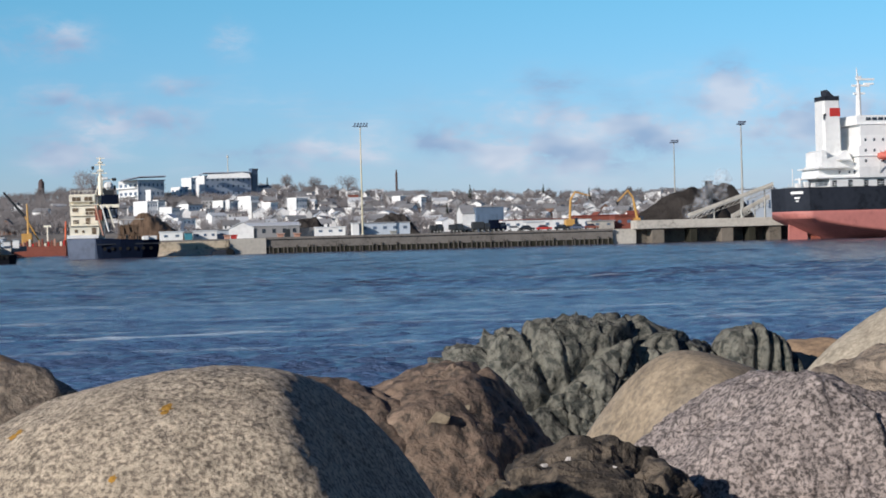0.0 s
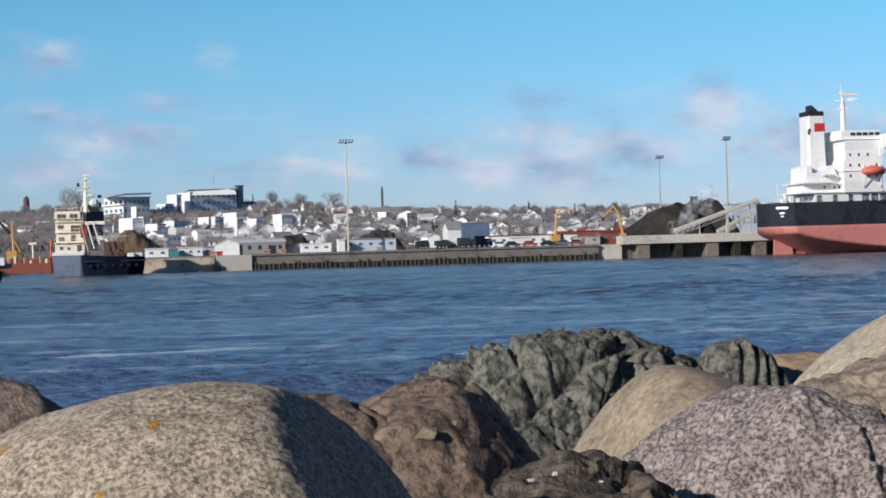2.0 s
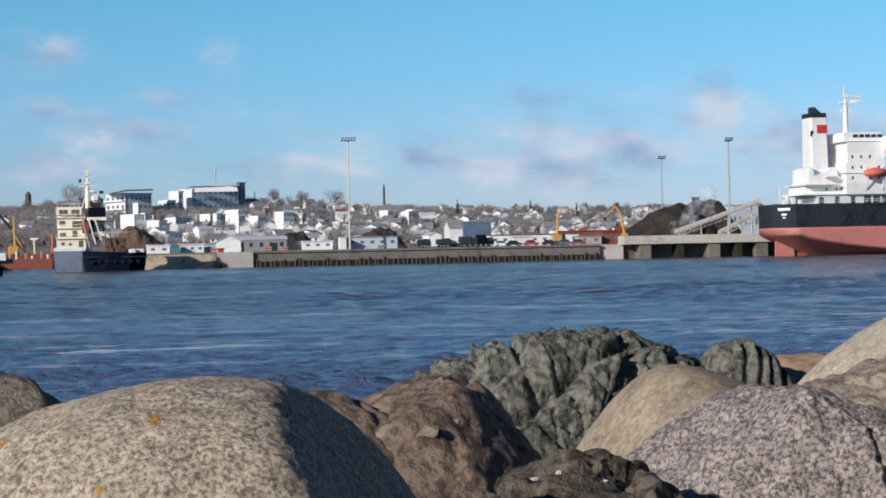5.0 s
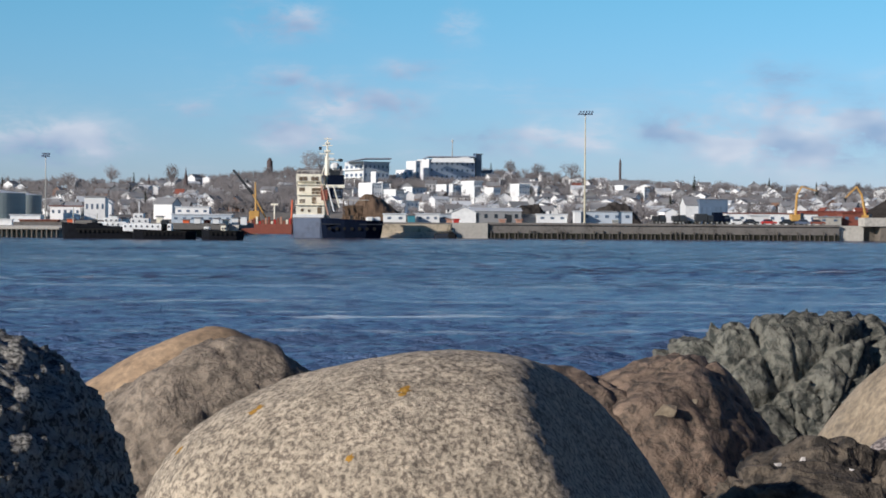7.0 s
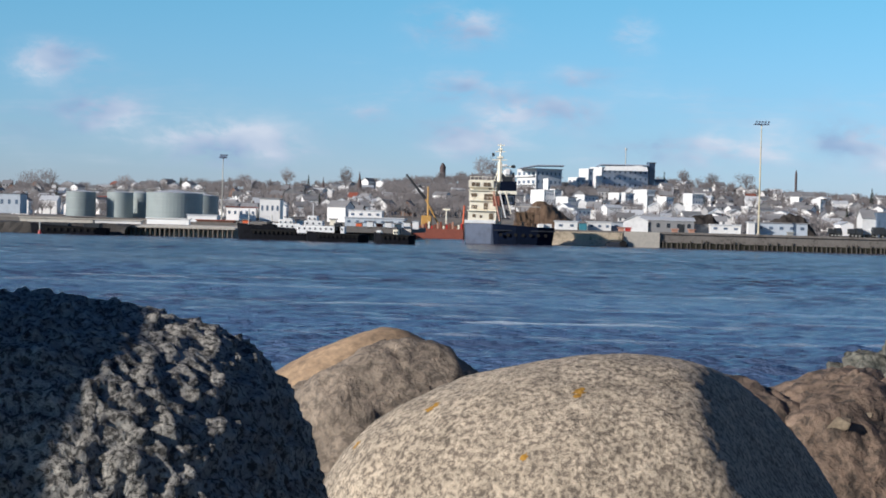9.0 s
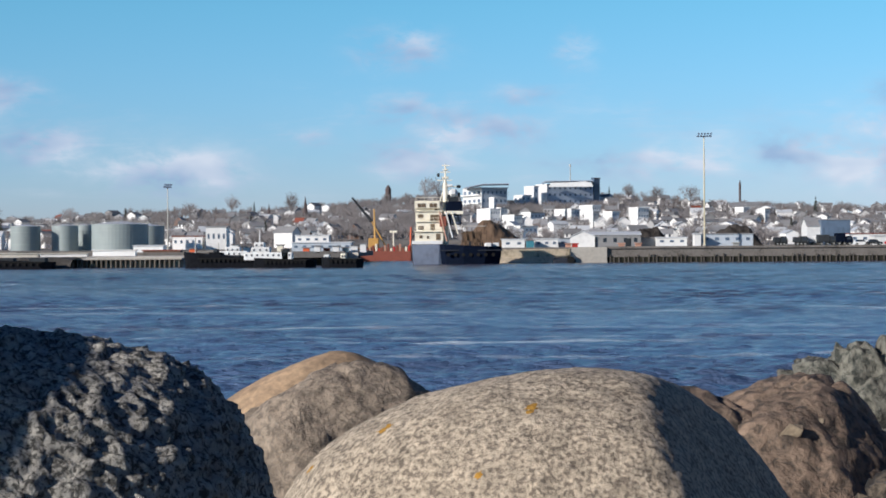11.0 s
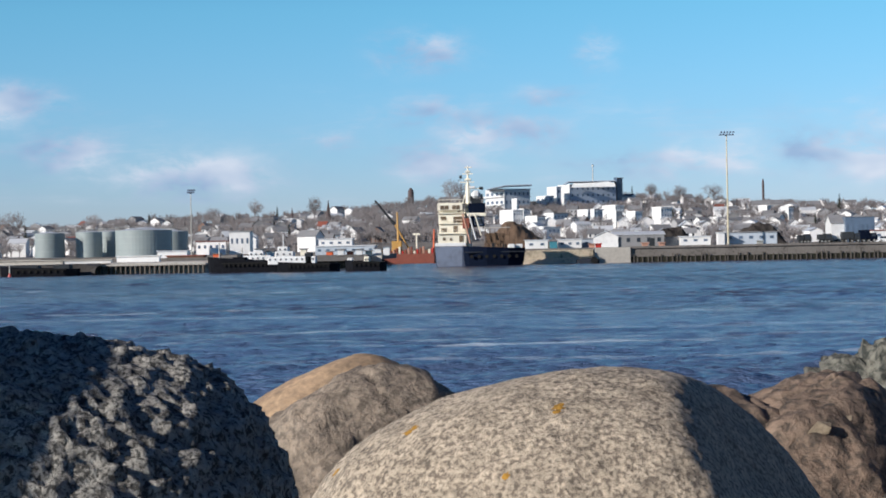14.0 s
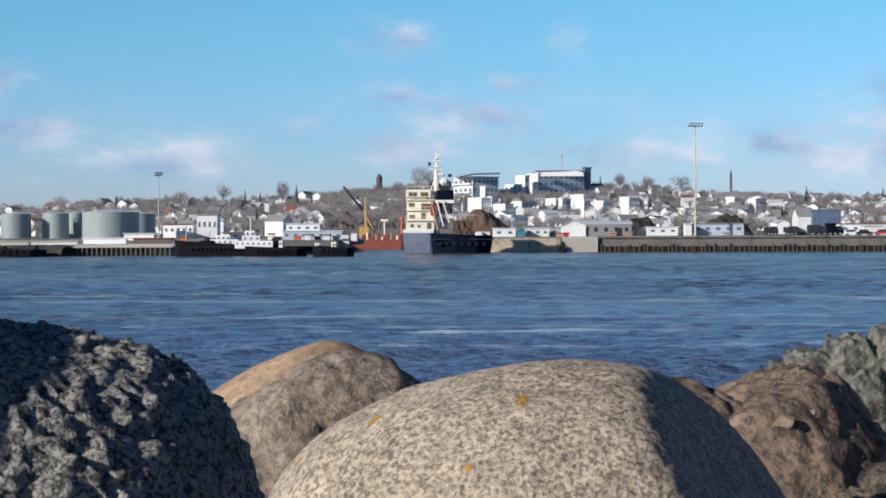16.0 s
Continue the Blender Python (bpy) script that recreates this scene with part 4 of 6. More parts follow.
# ---- the bulk carrier ----
def bulk_carrier():
    d = 470.0
    x0 = X(377.4, d + 4.5)
    s = thing("bulk_carrier", x0, d, 0, "black and red bulk carrier with white superstructure at its berth", "ship")
    L, beam = 110.0, 24.0

    def hull(stations, levels, mat, name, label=""):
        """Sections (x, half-beam factor by level) joined into a skin; y runs from 0 at the near side."""
        bm = bmesh.new()
        rings = []
        for x_of, width in stations:
            near = [bm.verts.new((x_of(z), beam / 2 - width(z) * beam / 2, z)) for z in levels]
            far_side = [bm.verts.new((x_of(z), beam / 2 + width(z) * beam / 2, z)) for z in reversed(levels)]
            rings.append(near + far_side)
        for a, b in zip(rings, rings[1:]):
            for i in range(len(a)):
                j = (i + 1) % len(a)
                bm.faces.new((a[i], a[j], b[j], b[i]))
        bm.faces.new(rings[0])
        bm.faces.new(rings[-1][::-1])
        return part(name, bm, mat, s, label, name == "hull_bottom")

    top, line = 13.9, 7.6

    def stern_x(z):
        if z >= 5.9:
            return 0.0 + (top - z) * 0.02
        return 0.15 + (5.9 - z) ** 1.25 * 1.35

    fracs = [0.0] + [0.085 + 0.018 * k for k in range(30)] + [0.8, 1.0]

    def stations():
        out = []
        for f in fracs:
            def x_of(z, f=f):
                return stern_x(z) + (L - stern_x(z)) * f ** 1.3
            def width(z, f=f):
                full = min(0.96 + 0.04 * f, 0.45 + 6.0 * f) if z > 5.5 else min(0.96 + 0.04 * f, max(0.06, 0.06 + (0.35 + 0.65 * z / 5.5) * (0.38 + 5.0 * f) - (5.5 - z) * 0.03))
                return full
            out.append((x_of, width))
        return out

    hull(stations(), [-2.0] + [0.3 * k for k in range(20)] + [6.3, 6.8, line], HULLRED, "hull_bottom", "faded red antifouling paint")
    hull(stations(), [line, 9.5, 11.5, top], HULLBLACK, "hull_side", "blue-black upper hull")
    part("rudder", prism([(2.6, -2.0), (8.2, -2.0), (7.6, 4.6), (2.9, 4.6)], beam / 2 - 0.5, beam / 2 + 0.5), HULLRED, s, "red rudder blade")
    bm = T((9.2, beam / 2, 0.1), (11.5, beam / 2, 0.1), 0.9, 1.1, 12)
    for k in range(4):
        a = k * math.pi / 2 + 0.5
        box(bm, 9.2, 9.6, beam / 2 + 2.4 * math.cos(a) - 0.7, beam / 2 + 2.4 * math.cos(a) + 0.7, 0.1 + 2.4 * math.sin(a) - 0.7, 0.1 + 2.4 * math.sin(a) + 0.7)
    part("propeller", bm, BROWNRED, s)
    # stern name as plain bars
    for half, za, zc in ((1.9, 12.2, 12.9), (0.8, 10.9, 11.4), (0.4, 10.1, 10.5)):
        plate = part("name_plate", B(-half, half, -0.12, 0.1, za, zc), WHITE, s, "white bars of lettering on the stern")
        plate.location, plate.rotation_euler.z = (2.2, 3.45, 0), math.atan2(-6.1, 4.45)
    dk = top
    # bulwark rail
    bm = bmesh.new()
    for k in range(46):
        px = 0.6 + k * 1.6
        if px > 74:
            break
        py = beam / 2 * (1 - min(0.96, 0.45 + 6.0 * (px / L) ** 0.77)) + 0.3
        tube(bm, (px, py, dk), (px, py, dk + 1.1), 0.05, seg=4)
        qx = px + 1.6
        qy = beam / 2 * (1 - min(0.96, 0.45 + 6.0 * (qx / L) ** 0.77)) + 0.3
        for h in (0.55, 1.1):
            tube(bm, (px, py, dk + h), (qx, qy, dk + h), 0.05, seg=4)
    part("railing", bm, WHITE, s)

    def at(u0, u1, w0, w1, y0, y1):
        e = 470.0 + y0
        return X(u0, e) - x0, X(u1, e) - x0, y0, y1, Z(w0, e), Z(w1, e)

    part("deckhouse", B(*at(402.5, 450, 20.8, 26.0, 4, 20), bevel=0.1), WHITE, s)
    d = 476.0
    # stepped engine casing behind the funnel
    steps = ((395, 25.6), (420.5, 25.6), (420.5, 29.0), (417, 35.0), (413.5, 41.5), (411.5, 41.5), (409, 39.0), (401.5, 37.0), (400.6, 42.0), (398.4, 41.0), (398.2, 33.5), (396.2, 31.5))
    part("casing", prism([(X(u, d) - x0, Z(w, d)) for u, w in steps], 6, 18), WHITE, s, "stepped white engine casing")
    for u, w0, w1 in ((404, 21.2, 24.6), (413.5, 21.2, 24.8), (423, 21.0, 24.6), (431, 21.0, 25.0), (436.5, 21.0, 25.0), (442, 21.0, 25.0)):
        part("mooring_opening", B(*at(u, u + 2.6 + (u > 430) * 1.6, w0, w1, 3.9, 4.1)), DARKSTEEL, s, "dark opening of the mooring deck")
    for u, w in ((408, 28.5), (414, 28.5), (417, 28.5)):
        part("porthole", B(*at(u, u + 1.0, w, w + 1.4, 5.9, 6.1)), GLASS, s)
    for k, (ua, ub, wa, wb) in enumerate(((394.2, 452, 25.9, 26.7), (396, 417, 31.5, 32.2), (409, 416, 36.0, 36.6))):
        part("deck_edge", B(*at(ua, ub, wa, wb, 3.4, 19)), WHITE, s)
    d = 478.5
    # funnel, tapered, with black top and red band
    fx0, fx1 = X(399.6, d) - x0, X(410.8, d) - x0
    zb, zt = Z(32, d), Z(72.2, d)

    def funnel_ring(za, zc, mat, name, label="", grow=0.0):
        bm = bmesh.new()
        loops = []
        for z in (za, zc):
            k = (z - zb) / (zt - zb)
            a, b = fx0 + 0.05 * k - grow, fx1 - 0.5 * k + grow
            loops.append([bm.verts.new((a + (b - a) * px, 8.5 - grow + (7 + 2 * grow) * py, z)) for px, py in ((0.1, 0), (0.9, 0), (1, 0.12), (1, 0.88), (0.9, 1), (0.1, 1), (0, 0.88), (0, 0.12))])
        for i in range(8):
            j = (i + 1) % 8
            bm.faces.new((loops[0][i], loops[0][j], loops[1][j], loops[1][i]))
        bm.faces.new(loops[1])
        part(name, bm, mat, s, label)

    funnel_ring(zb, zt, WHITE, "funnel", "white funnel")
    funnel_ring(zt - 1.15, zt + 0.1, HULLBLACK, "funnel_top", "black funnel top", 0.06)
    part("funnel_mark", B(X(403.4, d) - x0, X(410.4, d) - x0 - 0.38, 8.36, 8.6, Z(60.9, d), Z(65.6, d)), REDPAINT, s, "red band on the funnel")
    part("exhaust", prism([(fx0 + 1.6, zt), (fx0 + 3.9, zt), (fx0 + 2.2, zt + 1.6), (fx0 + 1.6, zt + 1.9)], 10, 14), HULLBLACK, s)
    for k in range(3):
        part("funnel_vent", B(fx0 - 0.05 + 0.25 * k, fx0 + 0.15 + 0.25 * k, 8.3, 8.5, Z(59 + k, d), Z(62 + k * 0.3, d)), DARKSTEEL, s)
    d = 473.0
    # accommodation block, storey by storey
    ax0, ax1 = X(420.5, d) - x0, X(443.8, d) - x0
    levels = np.linspace(dk + 2.4, Z(56.0, d), 6)
    for k in range(5):
        za, zc = levels[k], levels[k + 1]
        storey = part("storey", B(ax0 + (0.5 if k > 2 else 0), ax1, 3.0, 20, za, zc), WHITE, s)
        if k in (1, 4):
            part("deck_edge", B(ax0 - 0.6, ax1 + 0.3, 2.7, 20.3, zc + 0.004, zc + 0.14), WHITE, s)
        for j in range(4):
            if k in (0, 4) or (j * 7 + k * 3) % 5 == 0:
                continue
            wx = ax0 + 1.6 + j * 2.5
            part("window", B(wx, wx + 0.5, 2.92, 3.05, za + 1.2, za + 1.95), GLASS, storey)
    bridge = part("bridge", B(ax0 - 0.6, ax1 - 0.3, 3.2, 20, levels[5], Z(61.3, d), bevel=0.15), WHITE, s, "white wheelhouse")
    for j in range(5):
        wx = ax0 + 2.2 + j * 1.75
        part("bridge_window", B(wx, wx + 1.35, 3.05, 3.25, levels[5] + 1.1, levels[5] + 1.9), GLASS, bridge)
    part("bridge_wing", B(X(442.6, d) - x0, X(450.6, d) - x0, -1.0, 4.5, Z(50.6, d), Z(58.8, d), bevel=0.15), WHITE, s)
    part("wing_brace", prism([(X(441, d) - x0, Z(46.5, d)), (X(442, d) - x0, Z(46.5, d)), (X(446, d) - x0, Z(50.6, d)), (X(441, d) - x0, Z(50.6, d))], 1.0, 1.6), WHITE, s)
    d = 481.0
    # radar mast
    mx = X(420.8, d) - x0
    bm = tube(bmesh.new(), (mx, 11, Z(61, d)), (mx, 11, Z(79, d)), 0.85, 0.6)
    tube(bm, (mx, 11, Z(79, d)), (mx - 0.4, 11, Z(88, d)), 0.3, 0.12)
    part("mast", bm, WHITE, s)
    for w, a, b in ((77.5, -1.8, 3.2), (73.0, -1.4, 1.8), (81.0, -0.5, 4.6)):
        part("yard", B(mx + a, mx + b, 10.6, 11.4, Z(w, d), Z(w, d) + 0.55), WHITE, s)
    part("radar", B(mx + 1.6, mx + 4.6, 10.8, 11.2, Z(78.5, d), Z(79.6, d), bevel=0.1), WHITE, s)
    part("radar", B(mx - 0.7, mx + 1.0, 10.8, 11.2, Z(81.5, d), Z(83.5, d), bevel=0.1), WHITE, s)
    d = 471.2
    # lifeboat in its davits
    bm = prism([(X(431.6, d) - x0, Z(38.6, d)), (X(432.6, d) - x0, Z(35.8, d)), (X(444, d) - x0, Z(35.6, d)), (X(445.2, d) - x0, Z(37.4, d)), (X(444.6, d) - x0, Z(39.8, d)), (X(440, d) - x0, Z(40.4, d)), (X(433, d) - x0, Z(40.2, d))], -0.2, 2.4)
    bmesh.ops.bevel(bm, geom=bm.edges[:], offset=0.35, segments=2, affect="EDGES")
    part("lifeboat", bm, LIFEBOAT, s, "enclosed orange lifeboat", True)
    part("canopy", B(X(436, d) - x0, X(441, d) - x0, 0.5, 1.9, Z(39.5, d), Z(41.0, d), bevel=0.2), LIFEBOAT, s)
    for u in (433.5, 443.5):
        bm = tube(bmesh.new(), (X(u, d) - x0, 2.6, Z(29, d)), (X(u, d) - x0, 0.9, Z(36.5, d)), 0.18)
        tube(bm, (X(u, d) - x0, 2.6, Z(42, d)), (X(u, d) - x0, 0.9, Z(36.5, d)), 0.14)
        part("davit", bm, WHITE, s)
    d = 477.0
    # deck gear forward and aft
    for k in range(10):
        gx = 38 + k * 6.5
        part("hatch", B(gx, gx + 4.6, 5, 19, dk, dk + 1.6, bevel=0.1), BROWNRED, s)
    for k, u in enumerate((383, 387.5, 391.5)):
        part("winch", B(X(u, d) - x0, X(u, d) - x0 + 1.2, 7, 9, dk, dk + 1.2 + 0.5 * (k % 2), bevel=0.1), WHITE, s)
    part("stern_pole", T((X(382, d) - x0, 9, dk), (X(382, d) - x0, 9, dk + 5.2), 0.12), WHITE, s)
    part("vent", T((X(385.5, d) - x0, 8, dk), (X(385.5, d) - x0, 8, dk + 2.6), 0.4), WHITE, s)
    part("awning", B(X(446, d) - x0, X(470, d) - x0, 3, 20, Z(25.5, d), Z(26.6, d)), WHITE, s)
    for k in range(5):
        part("awning_post", T((X(447 + 4 * k, d) - x0, 3.4, dk), (X(447 + 4 * k, d) - x0, 3.4, Z(25.5, d)), 0.12), WHITE, s)
    return s


bulk_carrier()


def boxy_thing(name, u0, u1, d, w0, w1, depth, mat, label, category, group="", roof=None, windows=0, wmat=None, base=None):
    """A plain flat-roofed building: walls, roof slab with overhang, openings in their frames."""
    z0, z1 = Z(w0, d) if base is None else base, Z(w1, d)
    wdt = (u1 - u0) * d / 1000
    t = thing(name, X((u0 + u1) / 2, d), d, z0, label, category, group)
    h = z1 - z0
    wall = part("wall", B(-wdt / 2, wdt / 2, 0, depth, 0, h - 0.25, bevel=0.03), mat, t)
    part("roof", B(-wdt / 2 - 0.3, wdt / 2 + 0.3, -0.3, depth + 0.3, h - 0.25, h), roof or ROOFGREY, t)
    for k in range(windows):
        x = -wdt / 2 + wdt * (k + 0.5) / windows
        ww = min(1.1, wdt / windows * 0.38)
        part("window", B(x - ww / 2, x + ww / 2, -0.06, 0.1, h * 0.46, h * 0.68), wmat or BLUEGLASS, wall)
    return t


def pitched_shed(name, u0, u1, d, w0, w_eave, w_top, depth, mat, roof, label, category, windows=0, door=False):
    z0 = Z(w0, d)
    wdt = (u1 - u0) * d / 1000
    he, rise = (w_eave - w0) * d / 1000, (w_top - w_eave) * d / 1000
    t = thing(name, X((u0 + u1) / 2, d), d + depth / 2, z0, label, category)
    wall = part("wall", gable_wall(wdt, depth, he, rise), mat, t)
    r = part("roof", gable(wdt, depth, rise, 0.3, 0.15), roof, t)
    r.location.z = he
    for k in range(windows):
        x = -wdt / 2 + wdt * (k + 0.5) / windows
        part("window", B(x - 0.5, x + 0.5, -depth / 2 - 0.06, -depth / 2 + 0.1, he * 0.4, he * 0.75), GLASS, wall)
    if door:
        part("door", B(wdt * 0.2, wdt * 0.2 + 1.6, -depth / 2 - 0.08, -depth / 2 + 0.1, 0, he * 0.7), DARKSTEEL, wall)
    return t


# ---- moored vessels ----
def lofted(outline, z0, z1, flare, mat, parent, name, label="", sheer=None):
    """A hull from its deck outline (x, y), drawn in towards the keel."""
    bm = bmesh.new()
    cx = sum(p[0] for p in outline) / len(outline)
    cy = sum(p[1] for p in outline) / len(outline)
    loops = []
    for k in (0.0, 0.45, 1.0):
        s = flare + (1 - flare) * k ** 0.6
        loops.append([bm.verts.new((cx + (x - cx) * s, cy + (y - cy) * s, z0 + (z1 - z0) * k + (sheer(x) * k if sheer else 0))) for x, y in outline])
    n = len(outline)
    for a, b in zip(loops, loops[1:]):
        for i in range(n):
            bm.faces.new((a[i], a[(i + 1) % n], b[(i + 1) % n], b[i]))
    bm.faces.new(loops[0][::-1])
    bm.faces.new(loops[-1])
    return part(name, bm, mat, parent, label)


def supply_ship():
    d = 478.0
    s = thing("supply_ship", 0, d, 0, "cream and navy working ship moored at the basin mouth", "ship")

    def bx(u0, u1, w0, w1, y0, y1, bevel=0.05):
        return B(X(u0, d), X(u1, d), y0, y1, Z(w0, d), Z(w1, d), bevel=bevel)

    # Sunlit side of the hull: brightness put into a paler grey-blue colour.
    lofted([(X(-22, d), 10), (X(-21, d), 3), (X(-7, d), 1), (X(3, d), 2), (X(3, d), 14), (X(-20, d), 14)], -0.8, Z(2.4, d), 0.93, HULLGREY, s, "hull_side", "sunlit side of the hull, its light put into grey-blue")
    lofted([(X(-7, d), 1.5), (X(-4, d), -1.5), (X(6, d), -3.0), (X(18, d), -2.5), (X(26.8, d), 0), (X(27, d), 12), (X(-4, d), 12)], -0.8, Z(1.2, d), 0.90, HULLNAVY, s, "hull", "navy blue hull", sheer=lambda x: 0.7 * max(0, 1 - (x - X(-7, d)) / 9))
    part("rubbing_strake", bx(-6.5, 27, -1.2, -0.5, -2.6, -2.2), HULLBLACK, s)
    for k in range(7):
        bm = bmesh.new()
        tube(bm, (X(-2 + 4 * k, d), -2.9, Z(-3.2, d)), (X(-2 + 4 * k, d), -2.4, Z(-3.2, d)), 0.45, 0.45, 12)
        part("tyre", bm, RUBBER, s)
    part("bulwark", bx(-21.6, -5, 2.6, 4.4, 2.5, 12.5), WHITE, s)
    # cream house, storey by storey, each with its deck edge and ports
    tiers = ((-20.0, -4.6, 4.0, 9.2), (-19.3, -5.0, 9.6, 14.6), (-19.6, -5.4, 15.0, 20.2), (-19.2, -6.0, 20.6, 25.6))
    # Brown plates for windows and shadowed openings; the shade is in their colour.
    openings = (((-17.5, -16.0, 5.8, 7.4), (-8.6, -6.4, 4.8, 8.2), (-13.6, -12.4, 5.6, 7.0)), ((-18.2, -15.2, 10.6, 12.4), (-11.6, -9.4, 10.2, 13.6)),
                ((-18.4, -15.4, 16.6, 18.8), (-11.6, -6.6, 15.3, 18.6)), ((-9.2, -7.4, 20.9, 21.8),))
    for k, (u0, u1, w0, w1) in enumerate(tiers):
        tier = part("house_tier", bx(u0, u1, w0, w1, 3.0 + 0.25 * k, 11), CREAM, s, "cream deckhouse")
        part("deck_edge", bx(u0 - 0.5, u1 + 0.8, w1, w1 + 0.45, 2.4 + 0.25 * k, 11.5), CREAM, s)
        for ua, ub, wa, wb in openings[k]:
            part("window", bx(ua, ub, wa, wb, 2.88 + 0.25 * k, 3.05 + 0.25 * k, 0), SHADEDOPENING, tier)
        for side in range(7):
            ur = u0 + (u1 - u0) * side / 6
            part("rail_post", T((X(ur, d), 2.5 + 0.25 * k, Z(w1 + 0.45, d)), (X(ur, d), 2.5 + 0.25 * k, Z(w1 + 2.2, d)), 0.04, 0.04, 4), CREAM, s)
        part("rail", bx(u0 - 0.3, u1 + 0.5, w1 + 2.1, w1 + 2.3, 2.45 + 0.25 * k, 2.55 + 0.25 * k, 0), CREAM, s)
    part("wheelhouse", bx(-20.0, -6.5, 22.0, 25.8, 2.6, 10), CREAM, s)
    for ua, ub in ((-18.4, -16.4), (-16.1, -14.0), (-12.0, -10.1), (-9.8, -8.0)):
        part("wheelhouse_window", bx(ua, ub, 22.5, 24.6, 2.5, 2.62, 0), SHADEDOPENING, s)
    # mast with yards
    bm = tube(bmesh.new(), (X(-3.6, d), 6, Z(2, d)), (X(-3.4, d), 6, Z(36, d)), 0.85, 0.6)
    tube(bm, (X(-3.4, d), 6, Z(36, d)), (X(-3.3, d), 6, Z(46, d)), 0.32, 0.16)
    part("mast", bm, CREAM, s)
    for u0, u1, w in ((-7.8, 0.2, 37.0), (-6.2, -0.6, 41.5), (-5, 3.6, 33.5), (-5.2, -1, 45.0)):
        part("yard", bx(u0, u1, w, w + 0.5, 5.8, 6.2, 0), CREAM, s)
    part("lamp_ball", T((X(-7.2, d), 6, Z(39.2, d)), (X(-7.2, d), 6, Z(41.0, d)), 0.35, 0.35), DARKSTEEL, s)
    for k in (-1, 1):
        bm = tube(bmesh.new(), (X(-3.6, d), 6, Z(34, d)), (X(-3.6 + k * 6.5, d), 6 + k, Z(15, d)), 0.12)
        part("stay", bm, CREAM, s)
    # dark bridge block with its pale band
    part("aft_house", bx(-2.6, 5.2, 13.0, 18.6, 3.0, 10), HULLNAVY, s, "dark after house")
    part("band", bx(-4.2, 6.2, 18.6, 20.4, 2.4, 10.4), CREAM, s)
    part("bridge_front", bx(-3.2, 5.8, 20.4, 25.6, 3.0, 9.5), HULLNAVY, s, "dark glazed bridge")
    part("flag_deck", bx(-1.8, 3.6, 25.6, 28.2, 3.6, 8), DARKSTEEL, s)
    part("dome", bx(-1.6, 3.4, 28.2, 32.6, 4.6, 7, 0.7), WHITE, s, "white radar dome")
    for u0, u1, w0, w1, mat in ((-5.0, -1.6, 38.0, 39.2, CREAM), (-4.6, -2.0, 42.4, 43.4, CREAM), (-2.6, 0.6, 33.8, 35.0, WHITE), (0.6, 3.2, 26.0, 27.6, REDPAINT), (-2.4, -0.6, 27.0, 29.4, DARKSTEEL), (3.4, 4.6, 28.0, 30.6, DARKSTEEL)):
        part("mast_gear", bx(u0, u1, w0, w1, 5.4, 6.6, 0.1), mat, s)
    part("search_light", bx(2.6, 5.0, 33.0, 34.6, 5.0, 6.2, 0.2), DARKSTEEL, s)
    part("window_frame", bx(-0.4, 4.8, 13.6, 17.8, 2.86, 3.0, 0), HULLGREY, s)
    part("window", bx(0.2, 4.2, 14.4, 17.2, 2.8, 2.9, 0), GLASS, s)
    for k in range(3):
        bm = tube(bmesh.new(), (X(-6.4 + 3.2 * k, d), 1.8, Z(20, d)), (X(-2.6 + 3.0 * k, d), 1.8, Z(4 + k * 2, d)), 0.2)
        part("ladder", bm, (SALMON, WHITE, CREAM)[k], s)
    part("locker", bx(-6.6, -3.0, 12, 17.5, 1.8, 3.0), BROWNRED, s, "rusty red locker")
    # working deck: frames and gear
    for k in range(6):
        part("deck_post", T((X(5.5 + 2.6 * k, d), 1.5, Z(0.8, d)), (X(5.5 + 2.6 * k, d), 1.5, Z(12.5 - 0.5 * k, d)), 0.12, 0.1, 6), EARTH, s)
    for w in (4.0, 8.0, 12.0):
        part("deck_rail", bx(4.6, 19.0, w, w + 0.4, 1.35, 1.65, 0), CONCRETE if w > 9 else EARTH, s)
    for k in range(4):
        part("deck_gear", bx(6.2 + 2.9 * k, 8.2 + 2.9 * k, 0.8, 3.4 + (k * 7 % 3), 2.5, 5, 0.1), (EARTH, DARKSTEEL, EARTH, DARKSTEEL)[k], s)
    part("winch_house", bx(6.0, 16.0, 3.6, 9.4, 5, 9, 0.2), EARTH, s)
    part("white_tank", bx(17.4, 21.6, -1.6, 3.2, -0.5, 2.0, 0.35), WHITE, s)
    part("deck_box", bx(21.8, 25.4, 0.4, 3.2, 1, 3, 0.1), WHITE, s)
    return s


supply_ship()


